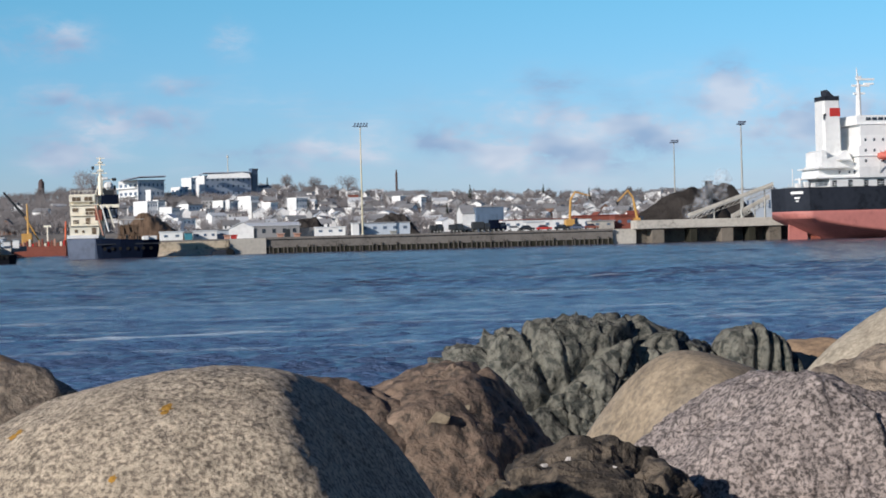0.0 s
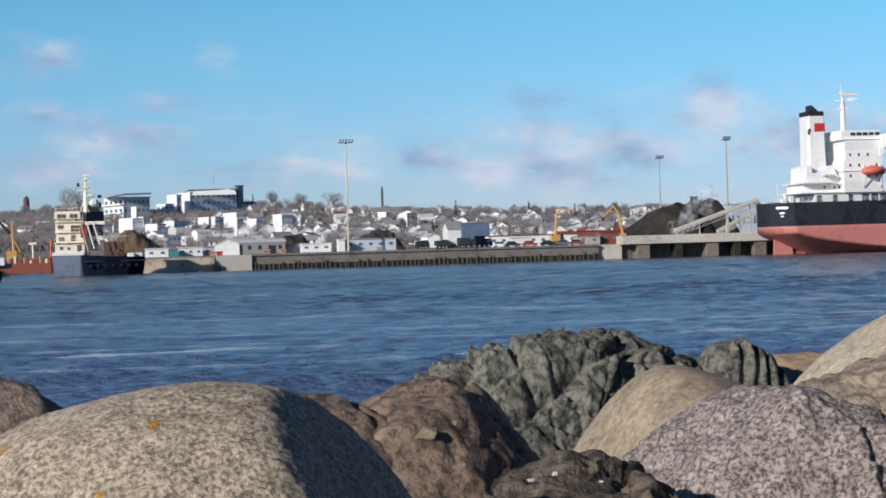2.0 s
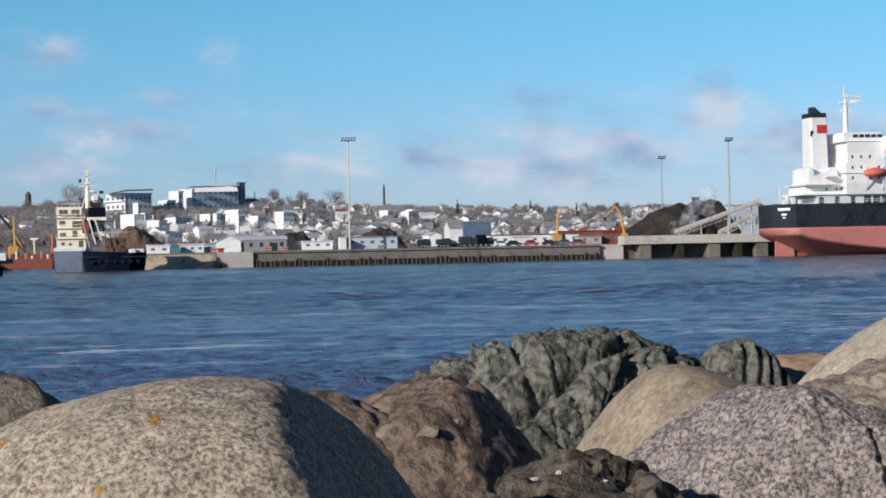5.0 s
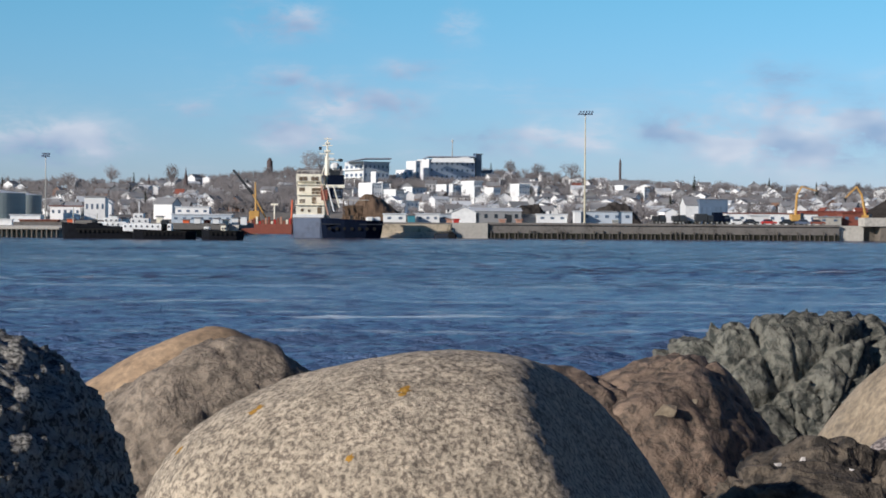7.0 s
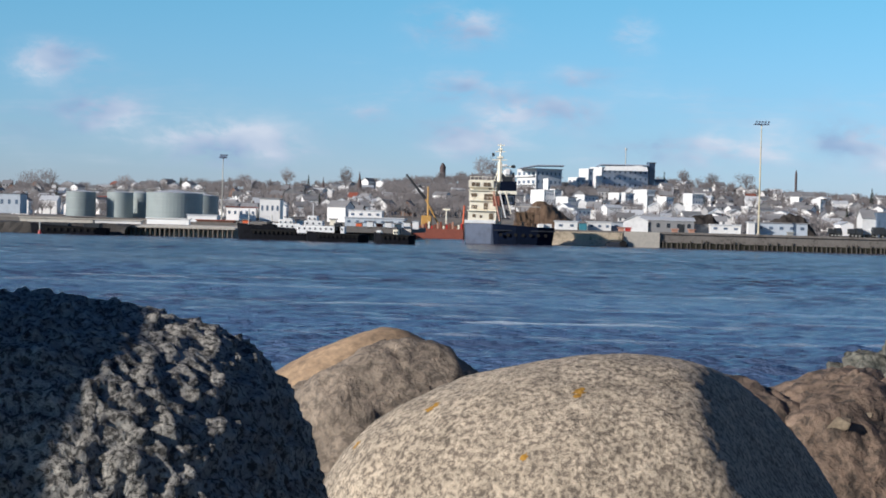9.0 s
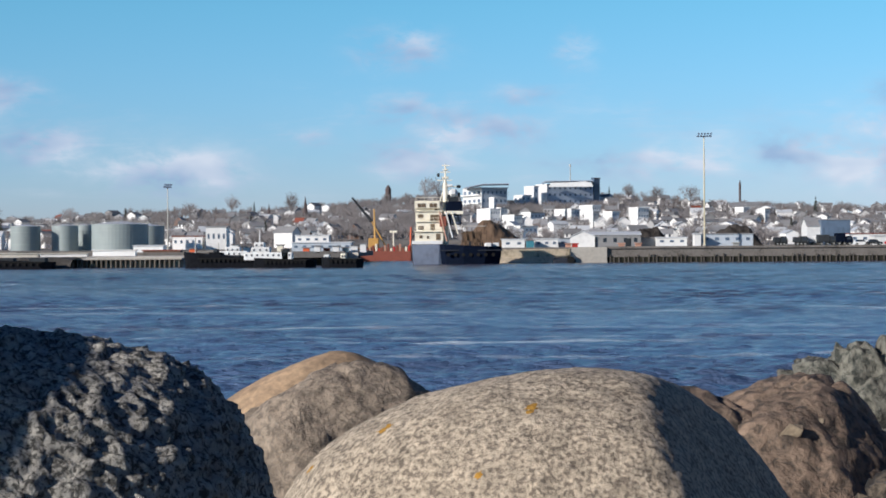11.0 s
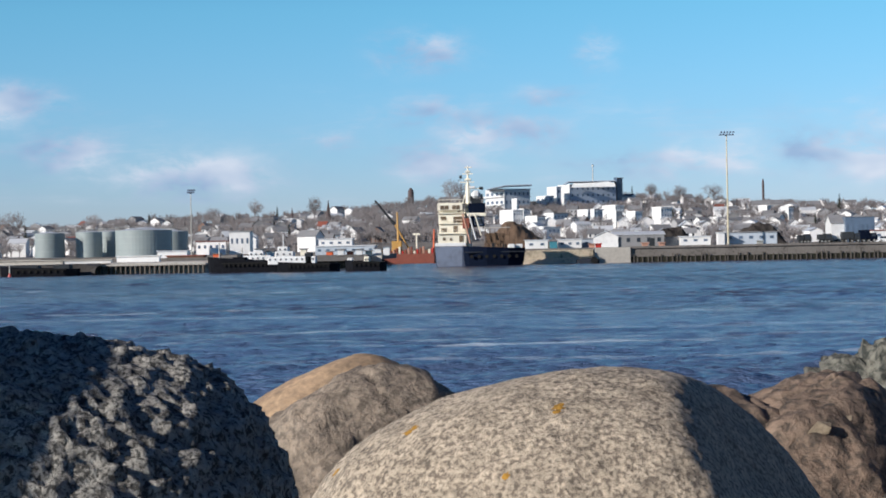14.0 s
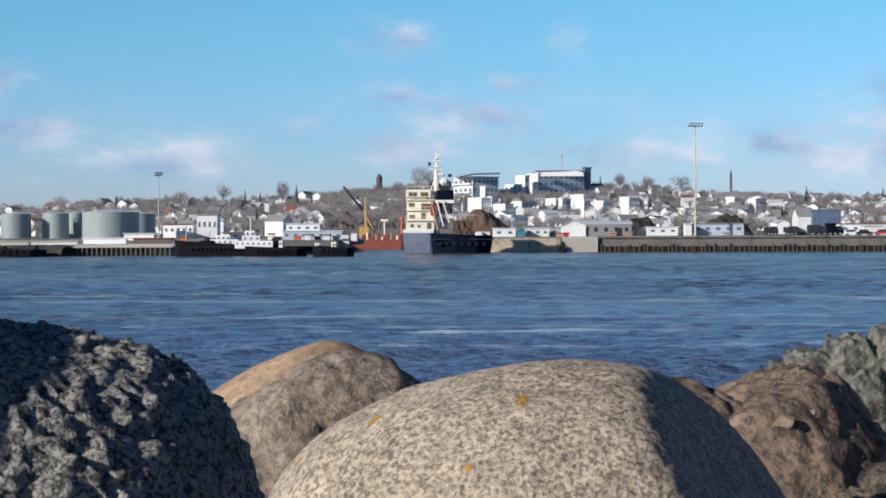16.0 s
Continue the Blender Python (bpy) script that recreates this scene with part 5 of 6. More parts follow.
def dredger():
    d = 690.0
    s = thing("dredging_barge", 0, d, 0, "rust-red dredging barge with a yellow crane", "barge")

    def bx(u0, u1, w0, w1, y0, y1, bevel=0.05):
        return B(X(u0, d), X(u1, d), y0, y1, Z(w0, d), Z(w1, d), bevel=bevel)

    lofted([(X(-49, d), 0), (X(-22, d), 0), (X(-21, d), 3), (X(-22, d), 9), (X(-49, d), 9)], -0.8, Z(-1.0, d), 0.97, BROWNRED, s, "hull", "rust-red hull")
    part("dark_bow", bx(-56, -46, -4.6, 0.2, 1, 8, 0.6), HULLBLACK, s)
    part("boom", T((X(-43.2, d), 5, Z(15, d)), (X(-53.8, d), 5, Z(28, d)), 0.55, 0.35, 6), DARKSTEEL, s, "dark lattice boom")
    part("king_post", T((X(-41.4, d), 5, 2), (X(-41.9, d), 5, Z(21.6, d)), 0.45, 0.3), CRANEYELLOW, s, "yellow king post")
    part("king_post", T((X(-22.6, d), 3, 1), (X(-22.0, d), 3, Z(12, d)), 0.4, 0.3), ORANGE, s)
    part("king_post", T((X(-31.3, d), 3, 2), (X(-31.5, d), 3, Z(9.8, d)), 0.35, 0.3), CREAM, s)
    part("cross_beam", bx(-33.5, -29.5, 9.0, 10.0, 2.7, 3.3), CREAM, s)
    part("brace", T((X(-43.2, d), 5, Z(15, d)), (X(-36, d), 5, Z(2, d)), 0.3), CRANEYELLOW, s)
    part("cabin", bx(-45, -39.5, 0, 6, 3, 7, 0.2), CRANEYELLOW, s)
    for k in range(15):
        u = -46 + k * 1.6
        part("deck_gear", bx(u, u + 1.1, -1.0, 0.6 + (k * 5 % 4) * 0.75, 0.6, 3, 0.1), (BROWNRED, SALMON, BROWNRED, CREAM, REDPAINT)[k % 5], s)
    return s


dredger()


def work_boat(u0, u1, d, w_deck, label, hullmat, houses, tyres=8, bow=1.0):
    """A low hull with tyres and the given houses (u0, u1, w0, w1, material)."""
    s = thing("work_boat", X((u0 + u1) / 2, d), d, 0, label, "boat", "boats moored at the wharf")
    half = (u1 - u0) * d / 2000
    zd = Z(w_deck, d)
    lofted([(-half, 3), (-half + 0.8, 0.6), (-half * 0.6, 0), (half * 0.7, 0), (half - 0.5, 1.2), (half, 3), (half - 0.8, 5.4), (-half + 0.6, 5.4)], -0.6, zd, 0.95, hullmat, s, "hull", sheer=lambda x: bow * max(0, -x / half) ** 2)
    part("gunwale", B(-half * 0.62, half * 0.72, -0.15, 0.05, zd - 0.25, zd + 0.1), RUBBER, s)
    for k in range(tyres):
        x = -half * 0.6 + 1.3 * half * (k + 0.5) / tyres
        part("tyre", T((x, -0.35, zd - 0.55), (x, 0.05, zd - 0.55), 0.3, 0.3, 12), RUBBER, s)
    for a, b, wa, wb, mat in houses:
        xa, xb = X(a, d) - X((u0 + u1) / 2, d), X(b, d) - X((u0 + u1) / 2, d)
        part("house", B(xa, xb, 1.2, 4.4, zd - 0.1 if wa is None else Z(wa, d), Z(wb, d), bevel=0.15), mat, s)
        n = max(2, int((xb - xa) / 1.1))
        if mat in (WHITE, CREAM):
            zt = Z(wb, d)
            for j in range(n):
                wx = xa + (xb - xa) * (j + 0.3) / n
                part("window", B(wx, wx + 0.36, 1.12, 1.25, zt - 0.85, zt - 0.45), GLASS, s)
    return s


b1 = work_boat(-145, -100, 424, -4.2, "long black work barge with tyres along its side", BOATBLACK, ((-142, -135, None, -2.4, DARKSTEEL), (-131, -124, None, -1.0, BOATBLACK), (-128.5, -126, -1.0, 0.8, DARKSTEEL), (-119, -114, None, -2.6, DARKSTEEL), (-110, -104, None, -1.8, BOATBLACK)), 12, 1.6)
for u, w in ((-138.5, 7), (-126, 4)):
    part("mast", T((X(u + 122.5, 424), 2.6, 1.5), (X(u + 122.5, 424), 2.6, Z(w, 424)), 0.12), STEEL, b1)
b2 = work_boat(-108, -73, 416, -5.3, "black-hulled tugboat with white wheelhouse", BOATBLACK, ((-112, -86, None, -1.2, WHITE), (-108, -98, -1.2, 1.6, WHITE), (-106.5, -101, 1.6, 4.2, WHITE), (-92, -88, None, 0.6, DARKSTEEL)), 10, 0.6)
part("mast", T((X(-103.7 + 90.5, 416), 2.6, 4.5), (X(-103.7 + 90.5, 416), 2.6, Z(11, 416)), 0.12), WHITE, b2)
work_boat(-70.6, -47.8, 410, -5.0, "small black barge with crates on deck", BOATBLACK, ((-69, -66, None, -2.6, WHITE), (-60, -57, None, -2.0, CREAM)), 6, 0.5)
work_boat(-128, -108, 446, -3.2, "white fishing boat behind the barges", HULLNAVY, ((-127, -110, None, -0.4, WHITE), (-122, -114, -0.4, 1.8, WHITE)), 4, 0.8)
work_boat(-258, -214, 424, -5.6, "low dark workboats lying at the mole", BOATBLACK, ((-250, -236, None, -3.6, DARKSTEEL), (-228, -219, None, -3.2, DARKSTEEL)), 8, 0.8)
bcn = thing("beacon", X(-251, 418), 418, -0.5, "slim channel beacon with a red foot", "beacon")
part("pole", T((0, 0, 0), (0, 0, Z(-2.3, 418) + 0.5), 0.16, 0.1), STEEL, bcn)
part("foot", T((0, 0, 0), (0, 0, 1.4), 0.6, 0.15), REDPAINT, bcn)
skiff = thing("fender_barge", X(60, 508), 500, -0.4, "small dark float moored below the concrete corner", "float")
part("hull", B(-3.4, 2.6, -2, 2, 0, 1.7, bevel=0.5), HULLBLACK, skiff)
part("tyre", T((1.2, -2.3, 1.2), (1.2, -1.9, 1.2), 1.0, 1.0, 14), RUBBER, skiff)


# ---- yard buildings on the quay ----
pitched_shed("shed", 73.8, 101.2, 530, 0.4, 6.9, 8.5, 9, WALLGREY, ROOFWHITE, "long grey corrugated quay shed", "shed", 5, True)
h = pitched_shed("house", 67.4, 73.9, 528, 0.4, 6.0, 9.0, 7, WHITE, ROOFWHITE, "small white gabled hut on the quay", "hut", 1, True)
h.rotation_euler.z = radians(82)
boxy_thing("container_office", 109.8, 126, 530, 0.3, 5.6, 4, WHITE, "white site office trailer with stripes", "site office", windows=3, roof=ROOFWHITE)
boxy_thing("container", 130.0, 133.5, 526, 0.3, 7.4, 4, WHITE, "white end of a container on the quay", "container", roof=ROOFWHITE)
boxy_thing("container", 133.7, 161.4, 530, 0.3, 7.4, 5, BLUEGREY, "grey-blue row of site containers", "container", windows=5)
boxy_thing("container", 101.5, 109.6, 534, 0.3, 5.4, 4, WALLGREY, "grey container beside the shed", "container")
boxy_thing("shed", 27, 39, 534, -0.6, 5.2, 6, WHITE, "low white store with pale doors", "shed", windows=2, roof=ROOFWHITE)
boxy_thing("shed", 44.5, 57, 534, -0.6, 5.4, 6, WHITE, "low white store beside a teal box", "shed", windows=3, roof=ROOFWHITE)
boxy_thing("container", 40, 44, 530, -0.6, 4.6, 3, BLUEPAINT, "teal shipping box on the quay", "container")
boxy_thing("shed", 57, 67, 542, -0.3, 5.6, 6, BLUEGREY, "grey-blue low shed on the quay", "shed", windows=2)
boxy_thing("warehouse", 198, 213.5, 580, 0.3, 14.6, 14, BLUEGLASS, "dark blue-grey warehouse with a pale gable", "warehouse", windows=6, roof=ROOFGREY)
pitched_shed("warehouse", 190.5, 199, 582, 0.3, 11.0, 15.4, 10, WHITE, ROOFGREY, "white gabled end of a warehouse", "warehouse")
boxy_thing("warehouse", 213, 263, 556, 0.3, 7.0, 9, WHITE, "long low white transit shed", "warehouse", windows=9, roof=BROWNRED)
boxy_thing("warehouse", 254, 290, 566, 0.3, 8.4, 9, BROWNRED, "long rust-red transit shed", "warehouse", windows=4, roof=ROOFRED)
boxy_thing("shed", 276.4, 287, 530, 0.3, 7.6, 6, BROWNRED, "rust-red workshop on the quay", "shed", windows=2, roof=BROWNRED)
boxy_thing("shed", 263, 276, 528, 0.3, 5.4, 5, CONCRETE, "pale concrete block store", "shed", windows=2)
boxy_thing("shed", 226, 236, 528, 0.3, 5.8, 4, WHITE, "white covered trailer on the quay", "trailer", roof=ROOFWHITE)
boxy_thing("shed", -171, -155, 500, -2.4, 3.2, 6, WHITE, "white rounded tent shed by the tanks", "shed", roof=ROOFWHITE)
boxy_thing("wall", -193, -170, 460, -4.0, 0.8, 2, WHITE, "pale concrete retaining wall below the tanks", "wall", roof=WHITE)
boxy_thing("warehouse", -86, -54, 500, -1.6, 4.2, 12, BLUEGREY, "long grey warehouse behind the boats", "warehouse", windows=7, roof=ROOFWHITE)
boxy_thing("wall", -262, -222, 456, -3.4, -0.6, 1.5, CONCRETE, "low pale concrete wall on the mole", "wall", roof=CONCRETE)
boxy_thing("wall", -221, -196, 452, -3.8, -0.8, 1.5, WALLWHITE, "pale painted wall beside the wharf", "wall", roof=CONCRETE)
boxy_thing("shed", -166, -146, 480, -5.0, 0.6, 5, WALLBROWN, "low tan brick wharf store", "shed", windows=5, roof=BROWNRED)
boxy_thing("house", -132, -121, 560, 0.5, 13.0, 8, WHITE, "tall white waterfront house", "house", windows=4, roof=ROOFGREY)
boxy_thing("shed", -150, -134, 560, 0.5, 8.0, 8, WALLWHITE, "white low building by the light mast", "building", windows=5, roof=BROWNRED)
boxy_thing("shed", -84, -66, 600, 2.5, 8.0, 8, WALLWHITE, "long white roof at the foot of the hill", "building", windows=4, roof=ROOFWHITE)
boxy_thing("shed", -278, -262, 560, 1, 12, 8, BLUEGREY, "grey-blue block behind the mole", "building", windows=4)

for k, (u, w1, mat) in enumerate(((-64, 2.2, WHITE), (-59, 1.4, CREAM), (-54, 2.6, WHITE), (-80, 1.4, ORANGE), (-74, 2.4, WHITE), (-69, 1.2, BROWNRED), (-49.5, 3.4, WHITE), (-94, 3.0, CREAM), (-118, 3.4, WHITE), (-112, 2.0, WHITE), (-141, 1.4, ORANGE))):
    boxy_thing("crate", u, u + 3.4, 470 + k % 4 * 4, -1.6, w1, 2.5, mat, "stacked crate on the wharf", "crate", "crates of the wharf")


# ---- parked vehicles on the quay ----
def car(x, y, z, mat, turn=0.0, label="parked car on the quay"):
    c = thing("car", x, y, z, label, "car", "cars parked on the quay", turn=turn)
    part("body", prism([(-2.1, 0.35), (2.1, 0.35), (2.15, 0.85), (1.2, 1.0), (-1.9, 1.0), (-2.15, 0.8)], -0.85, 0.85), mat, c)
    part("cabin", prism([(-1.6, 1.0), (1.1, 1.0), (0.5, 1.55), (-1.2, 1.55)], -0.78, 0.78), GLASS, c)
    part("roof", B(-1.15, 0.45, -0.74, 0.74, 1.55, 1.62), mat, c)
    for wx in (-1.35, 1.35):
        for wy in (-0.9, 0.72):
            wheel = part("wheel", T((wx, wy, 0.34), (wx, wy + 0.18, 0.34), 0.34, 0.34, 12), RUBBER, c)
            part("rim", T((wx, wy - 0.02, 0.34), (wx, wy + 0.2, 0.34), 0.19, 0.19, 10), STEEL, wheel)
    return c


car(X(226.5, 512), 512.5, 4.24, DARKSTEEL, 5, "dark car parked on the quay")
car(X(236.2, 512), 512.5, 4.24, REDPAINT, 0, "bright red car parked on the quay")
car(X(246.5, 512), 512.5, 4.24, DARKSTEEL, 3, "black car parked on the quay")
car(X(254.5, 512), 512.5, 4.24, HULLGREY, 180, "grey car parked on the quay")
car(X(263.0, 512), 512.5, 4.24, BROWNRED, 0, "dull red car parked on the quay")
car(X(219.5, 514), 514.5, 4.24, WHITE, 0, "white car parked on the quay")


def truck(u, d, mat, length, height, label):
    t = thing("truck", X(u, d), d, 4.24, label, "truck", "trucks on the quay")
    part("cargo_box", B(-length / 2, length / 2 - 1.7, -1.2, 1.2, 0.9, height, bevel=0.08), mat, t)
    part("cab", prism([(length / 2 - 1.6, 0.5), (length / 2 + 0.4, 0.5), (length / 2 + 0.4, 1.6), (length / 2, 2.6), (length / 2 - 1.6, 2.6)], -1.1, 1.1), mat, t)
    part("windscreen", B(length / 2 - 1.2, length / 2 - 0.1, -1.14, -1.08, 1.6, 2.3), GLASS, t)
    for k in range(3):
        for wy in (-1.25, 0.95):
            wx = -length / 2 + 1.0 + k * (length - 1.6) / 2
            wheel = part("wheel", T((wx, wy, 0.5), (wx, wy + 0.3, 0.5), 0.5, 0.5, 12), RUBBER, t)
            part("rim", T((wx, wy - 0.02, 0.5), (wx, wy + 0.32, 0.5), 0.26, 0.26, 10), STEEL, wheel)
    return t


truck(175.5, 518, DARKSTEEL, 3.4, 2.3, "dark dumper parked on the quay")
truck(186.4, 518, DARKSTEEL, 3.6, 2.4, "dark high-sided truck on the quay")
truck(200.5, 516, DARKSTEEL, 5.0, 3.0, "dark lorry in front of the warehouse")
truck(209.5, 516, HULLNAVY, 4.4, 3.4, "navy lorry in front of the warehouse")
truck(193, 520, WHITE, 4.0, 2.4, "white van on the quay")
for k, (u, mat) in enumerate(((89.5, SALMON), (98.5, SALMON), (151, STEEL), (64.5, REDPAINT), (61, SALMON))):
    boxy_thing("skip", u, u + 3, 516, 0.3, 2.6, 1.6, mat, "open steel skip at the quay edge", "skip", roof=mat)


# ---- cranes, scrap heap, conveyor ----
def material_handler(u, d, w_cab, joints, label):
    t = thing("material_handler", X(u, d), d, 4.22, label, "crane", "cranes at the scrap berth")
    part("undercarriage", B(-2.2, 2.2, -1.4, 1.4, 0, 1.2, bevel=0.2), DARKSTEEL, t)
    part("house", B(-1.8, 1.8, -1.2, 1.2, 1.2, 1.2 + w_cab, bevel=0.2), CRANEYELLOW, t)
    part("cab", B(1.0, 2.0, -1.4, -0.4, 1.6, 3.6, bevel=0.15), GLASS, t)
    pts = [(X(a, d) - X(u, d), 0, Z(b, d) - 4.22) for a, b in joints]
    for k, (a, b) in enumerate(zip(pts, pts[1:])):
        part("boom" if k == 0 else "jib", T(a, b, 0.42 - 0.09 * k, 0.34 - 0.08 * k, 6), CRANEYELLOW, t)
    part("grab", T(pts[-1], (pts[-1][0], 0, pts[-1][2] - 1.3), 0.5, 0.15, 6), DARKSTEEL, t)
    return t


material_handler(251, 545, 2.0, ((250.6, 5), (251.4, 17.2), (254, 21.4), (262.5, 19.0)), "orange-yellow scrap crane with folded boom")
material_handler(288.5, 545, 2.0, ((289.2, 6), (287.0, 17.4), (284.2, 21.6), (278.0, 15.4)), "orange-yellow scrap crane reaching over the heap")


def heap(u0, u1, d, w0, w1, depth, mat, label, peak=0.6, category="heap", fall=0.55):
    bm = bmesh.new()
    n, m = 44, 14
    wdt, hgt = (u1 - u0) * d / 1000, (w1 - w0) * d / 1000
    grid = []
    for j in range(m + 1):
        row = []
        for i in range(n + 1):
            a, b = i / n, j / m
            prof = min(1.0, a / (peak * 0.8), (1 - a) / ((1 - peak) * fall)) ** 0.85 if 0 < a < 1 else 0.0
            z = hgt * prof * math.sin(math.pi * b) ** 0.7 if 0 < b < 1 else 0.0
            z *= 1 + 0.16 * noise.noise(Vector((a * 9, b * 5, u0)))
            z += 0.16 * noise.noise(Vector((a * 40, b * 20, u0))) if z > 0.3 else 0
            row.append(bm.verts.new(((a - 0.5) * wdt, b * depth, z)))
        grid.append(row)
    for a, b in zip(grid, grid[1:]):
        for i in range(n):
            bm.faces.new((a[i], a[i + 1], b[i + 1], b[i]))
    ob = new("heap", mesh_of(bm, mat))
    ob.location = (X((u0 + u1) / 2, d), d, Z(w0, d))
    return tagged(ob, label, category, kind="stuff")


heap(286, 352, 560, 0.2, 21.5, 26, HEAP, "dark heap of scrap metal at the berth", 0.66)
heap(318, 364, 600, 0.2, 25.0, 26, HEAP, "dark heap of scrap behind the conveyor", 0.5)
heap(3, 42, 560, 0.2, 15.6, 26, EARTH, "brown heap of earth behind the ship", 0.46, fall=0.95)
heap(90, 120, 620, 0.2, 10.5, 18, HEAP, "dark rusty heap of scrap behind the sheds", 0.5)
heap(134, 168, 560, 0.2, 11.5, 14, HEAP, "dark heap of scrap behind the containers", 0.6)


def conveyor(ua, wa, ub, wb, d, foot):
    t = thing("conveyor", X(ua, d), d, Z(wa, d), "long inclined loading conveyor gantry", "conveyor")
    dx, dz = X(ub - ua, d), (wb - wa) * d / 1000
    n = 16
    part("belt_deck", prism([(0, 0), (dx, dz), (dx, dz + 0.5), (0, 0.5)], -0.9, 0.9), STEEL, t)
    part("hood", prism([(0, 0.5), (dx, dz + 0.5), (dx, dz + 1.2), (0, 1.2)], -0.7, 0.7), CONCRETE, t)
    for k in range(n):
        xa, xb = dx * k / n, dx * (k + 1) / n
        za, zb_ = dz * k / n, dz * (k + 1) / n
        part("brace", T((xa, -0.95, za - 1.0), (xb, -0.95, zb_ + 0.1), 0.07, seg=4), STEEL, t)
        part("chord", T((xa, -0.95, za - 1.0), (xb, -0.95, zb_ - 1.0), 0.08, seg=4), STEEL, t)
    for k in (0.03, 0.3, 0.62, 0.9):
        z = Z(wa, d)
        part("leg", T((dx * k, 0, foot - z), (dx * k, 0, dz * k), 0.22, 0.2, 6), STEEL, t)
    return t


conveyor(318.9, 5.6, 368.5, 21.9, 507, 6.39)
conveyor(344, 4.5, 366, 15.2, 520, 4.2)
boxy_thing("transfer_tower", 330.5, 333.2, 560, 0.3, 26.0, 3, DARKSTEEL, "slim dark transfer tower behind the scrap", "tower")
boxy_thing("warehouse", 352, 368, 640, 0.3, 21.0, 12, BLUEGREY, "grey industrial shed behind the berth", "warehouse", windows=5)


# ---- landmarks on the hill ----
HD = 1080.0


def turned_block(name, ua, ub, uc, d, w0, w1, end_mat, front_mat, label, category, storeys, bays, end_bays, roof=ROOFGREY, turn=25.0, sink=9.0, balconies=False):
    """A building standing askew: its end shows from ua to ub and its long front from ub to uc."""
    a = radians(turn)
    end, front = (ub - ua) * d / 1000 / math.sin(a), (uc - ub) * d / 1000 / math.cos(a)
    hgt = Z(w1, d) - Z(w0, d)
    t = thing(name, X(ub, d), d, Z(w0, d), label, category, turn=turn)
    # A front greyer than the white end has its shade put into the colour.
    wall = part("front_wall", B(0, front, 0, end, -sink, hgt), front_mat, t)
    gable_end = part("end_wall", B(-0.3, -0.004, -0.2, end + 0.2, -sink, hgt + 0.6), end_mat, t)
    part("roof", B(0.004, front + 0.5, -0.5, end + 0.5, hgt + 0.004, hgt + 0.5), roof, t)
    for k in range(storeys):
        z = hgt * (k + 0.32) / storeys
        zh = hgt * 0.36 / storeys
        for j in range(bays):
            x = front * (j + 0.5) / bays
            part("window", B(x - front / bays * 0.17, x + front / bays * 0.17, -0.07, 0.1, z, z + zh), BLUEGLASS, wall)
        for j in range(end_bays):
            y = end * (j + 0.5) / end_bays
            part("window", B(-0.37, -0.25, y - end / end_bays * 0.26, y + end / end_bays * 0.26, z, z + zh), BLUEGLASS, gable_end)
        if balconies:
            part("balcony", B(-1.9, -0.3, 0.2, end - 0.2, z - 0.9, z - 0.1), WHITE, gable_end)
    return t


turned_block("hospital", 45.6, 51.2, 76.8, HD, 20, 34.0, WHITE, SLATEBLUE, "long hospital block on the hill, white end, shade coloured blue-grey into its front", "hospital", 4, 9, 0, ROOFGREY)
turned_block("hospital_wing", 39.6, 44.2, 46.6, HD - 12, 20, 33.0, WHITE, BLUEGREY, "white hospital wing with shade coloured into its side", "hospital", 3, 1, 0, ROOFWHITE)
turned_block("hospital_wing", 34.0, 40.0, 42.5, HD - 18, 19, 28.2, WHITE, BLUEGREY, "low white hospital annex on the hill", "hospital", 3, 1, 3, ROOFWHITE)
turned_block("hospital_wing", 75.4, 76.6, 79.6, HD + 14, 20, 37.2, BLUEGLASS, BLUEGLASS, "dark blue plant tower of the hospital", "hospital", 2, 1, 0)
rf = thing("canopy_roof", X(64, HD), HD, Z(34.0, HD), "pale sweeping roof over the hospital", "roof")
part("roof_sheet", prism([(X(-15.5, HD), 0.6), (X(-13, HD), 1.9), (X(12, HD), 2.1), (X(12, HD), 2.6), (X(-13.6, HD), 2.4), (X(-15.8, HD), 1.0)], 2, 21), SLATEBLUE, rf)
part("roof_light", prism([(X(-12, HD), -1.4), (X(11.5, HD), -1.4), (X(11.0, HD), 0.8), (X(7, HD), 1.8), (X(2, HD), 1.3), (X(-11, HD), 1.0)], -3.2, -1.2), WHITE, rf)
at_ = thing("antenna", X(64, HD), HD + 6, Z(35, HD), "thin steel antenna on the hospital roof", "antenna")
part("pole", T((0, 0, 0), (0, 0, 11.2), 0.35, 0.2), STEEL, at_)
part("ring", T((0, 0, 9.6), (0, 0, 10.8), 0.6, 0.6), STEEL, at_)
turned_block("apartment_house", 6.4, 16.2, 30.0, HD - 40, 19, 32.4, WHITE, BLUEGREY, "white terraced apartment house with balconies on the hill", "apartments", 3, 6, 4, SLATEBLUE, balconies=True)
turned_block("apartment_house", 20.4, 22.8, 23.8, HD - 62, 16, 27.0, WHITE, BLUEGREY, "white lift tower of the apartments", "apartments", 1, 1, 0, ROOFWHITE)
rf2 = thing("canopy_roof", X(19, HD - 40), HD - 42, Z(33.0, HD - 40), "thin dark oversailing roof", "roof")
part("roof_sheet", prism([(X(-11.5, HD), -0.6), (X(-2, HD), 1.3), (X(11.5, HD), 1.5), (X(11.5, HD), 1.9), (X(-2, HD), 1.8), (X(-11.5, HD), -0.2)], -2, 18), SLATEBLUE, rf2)
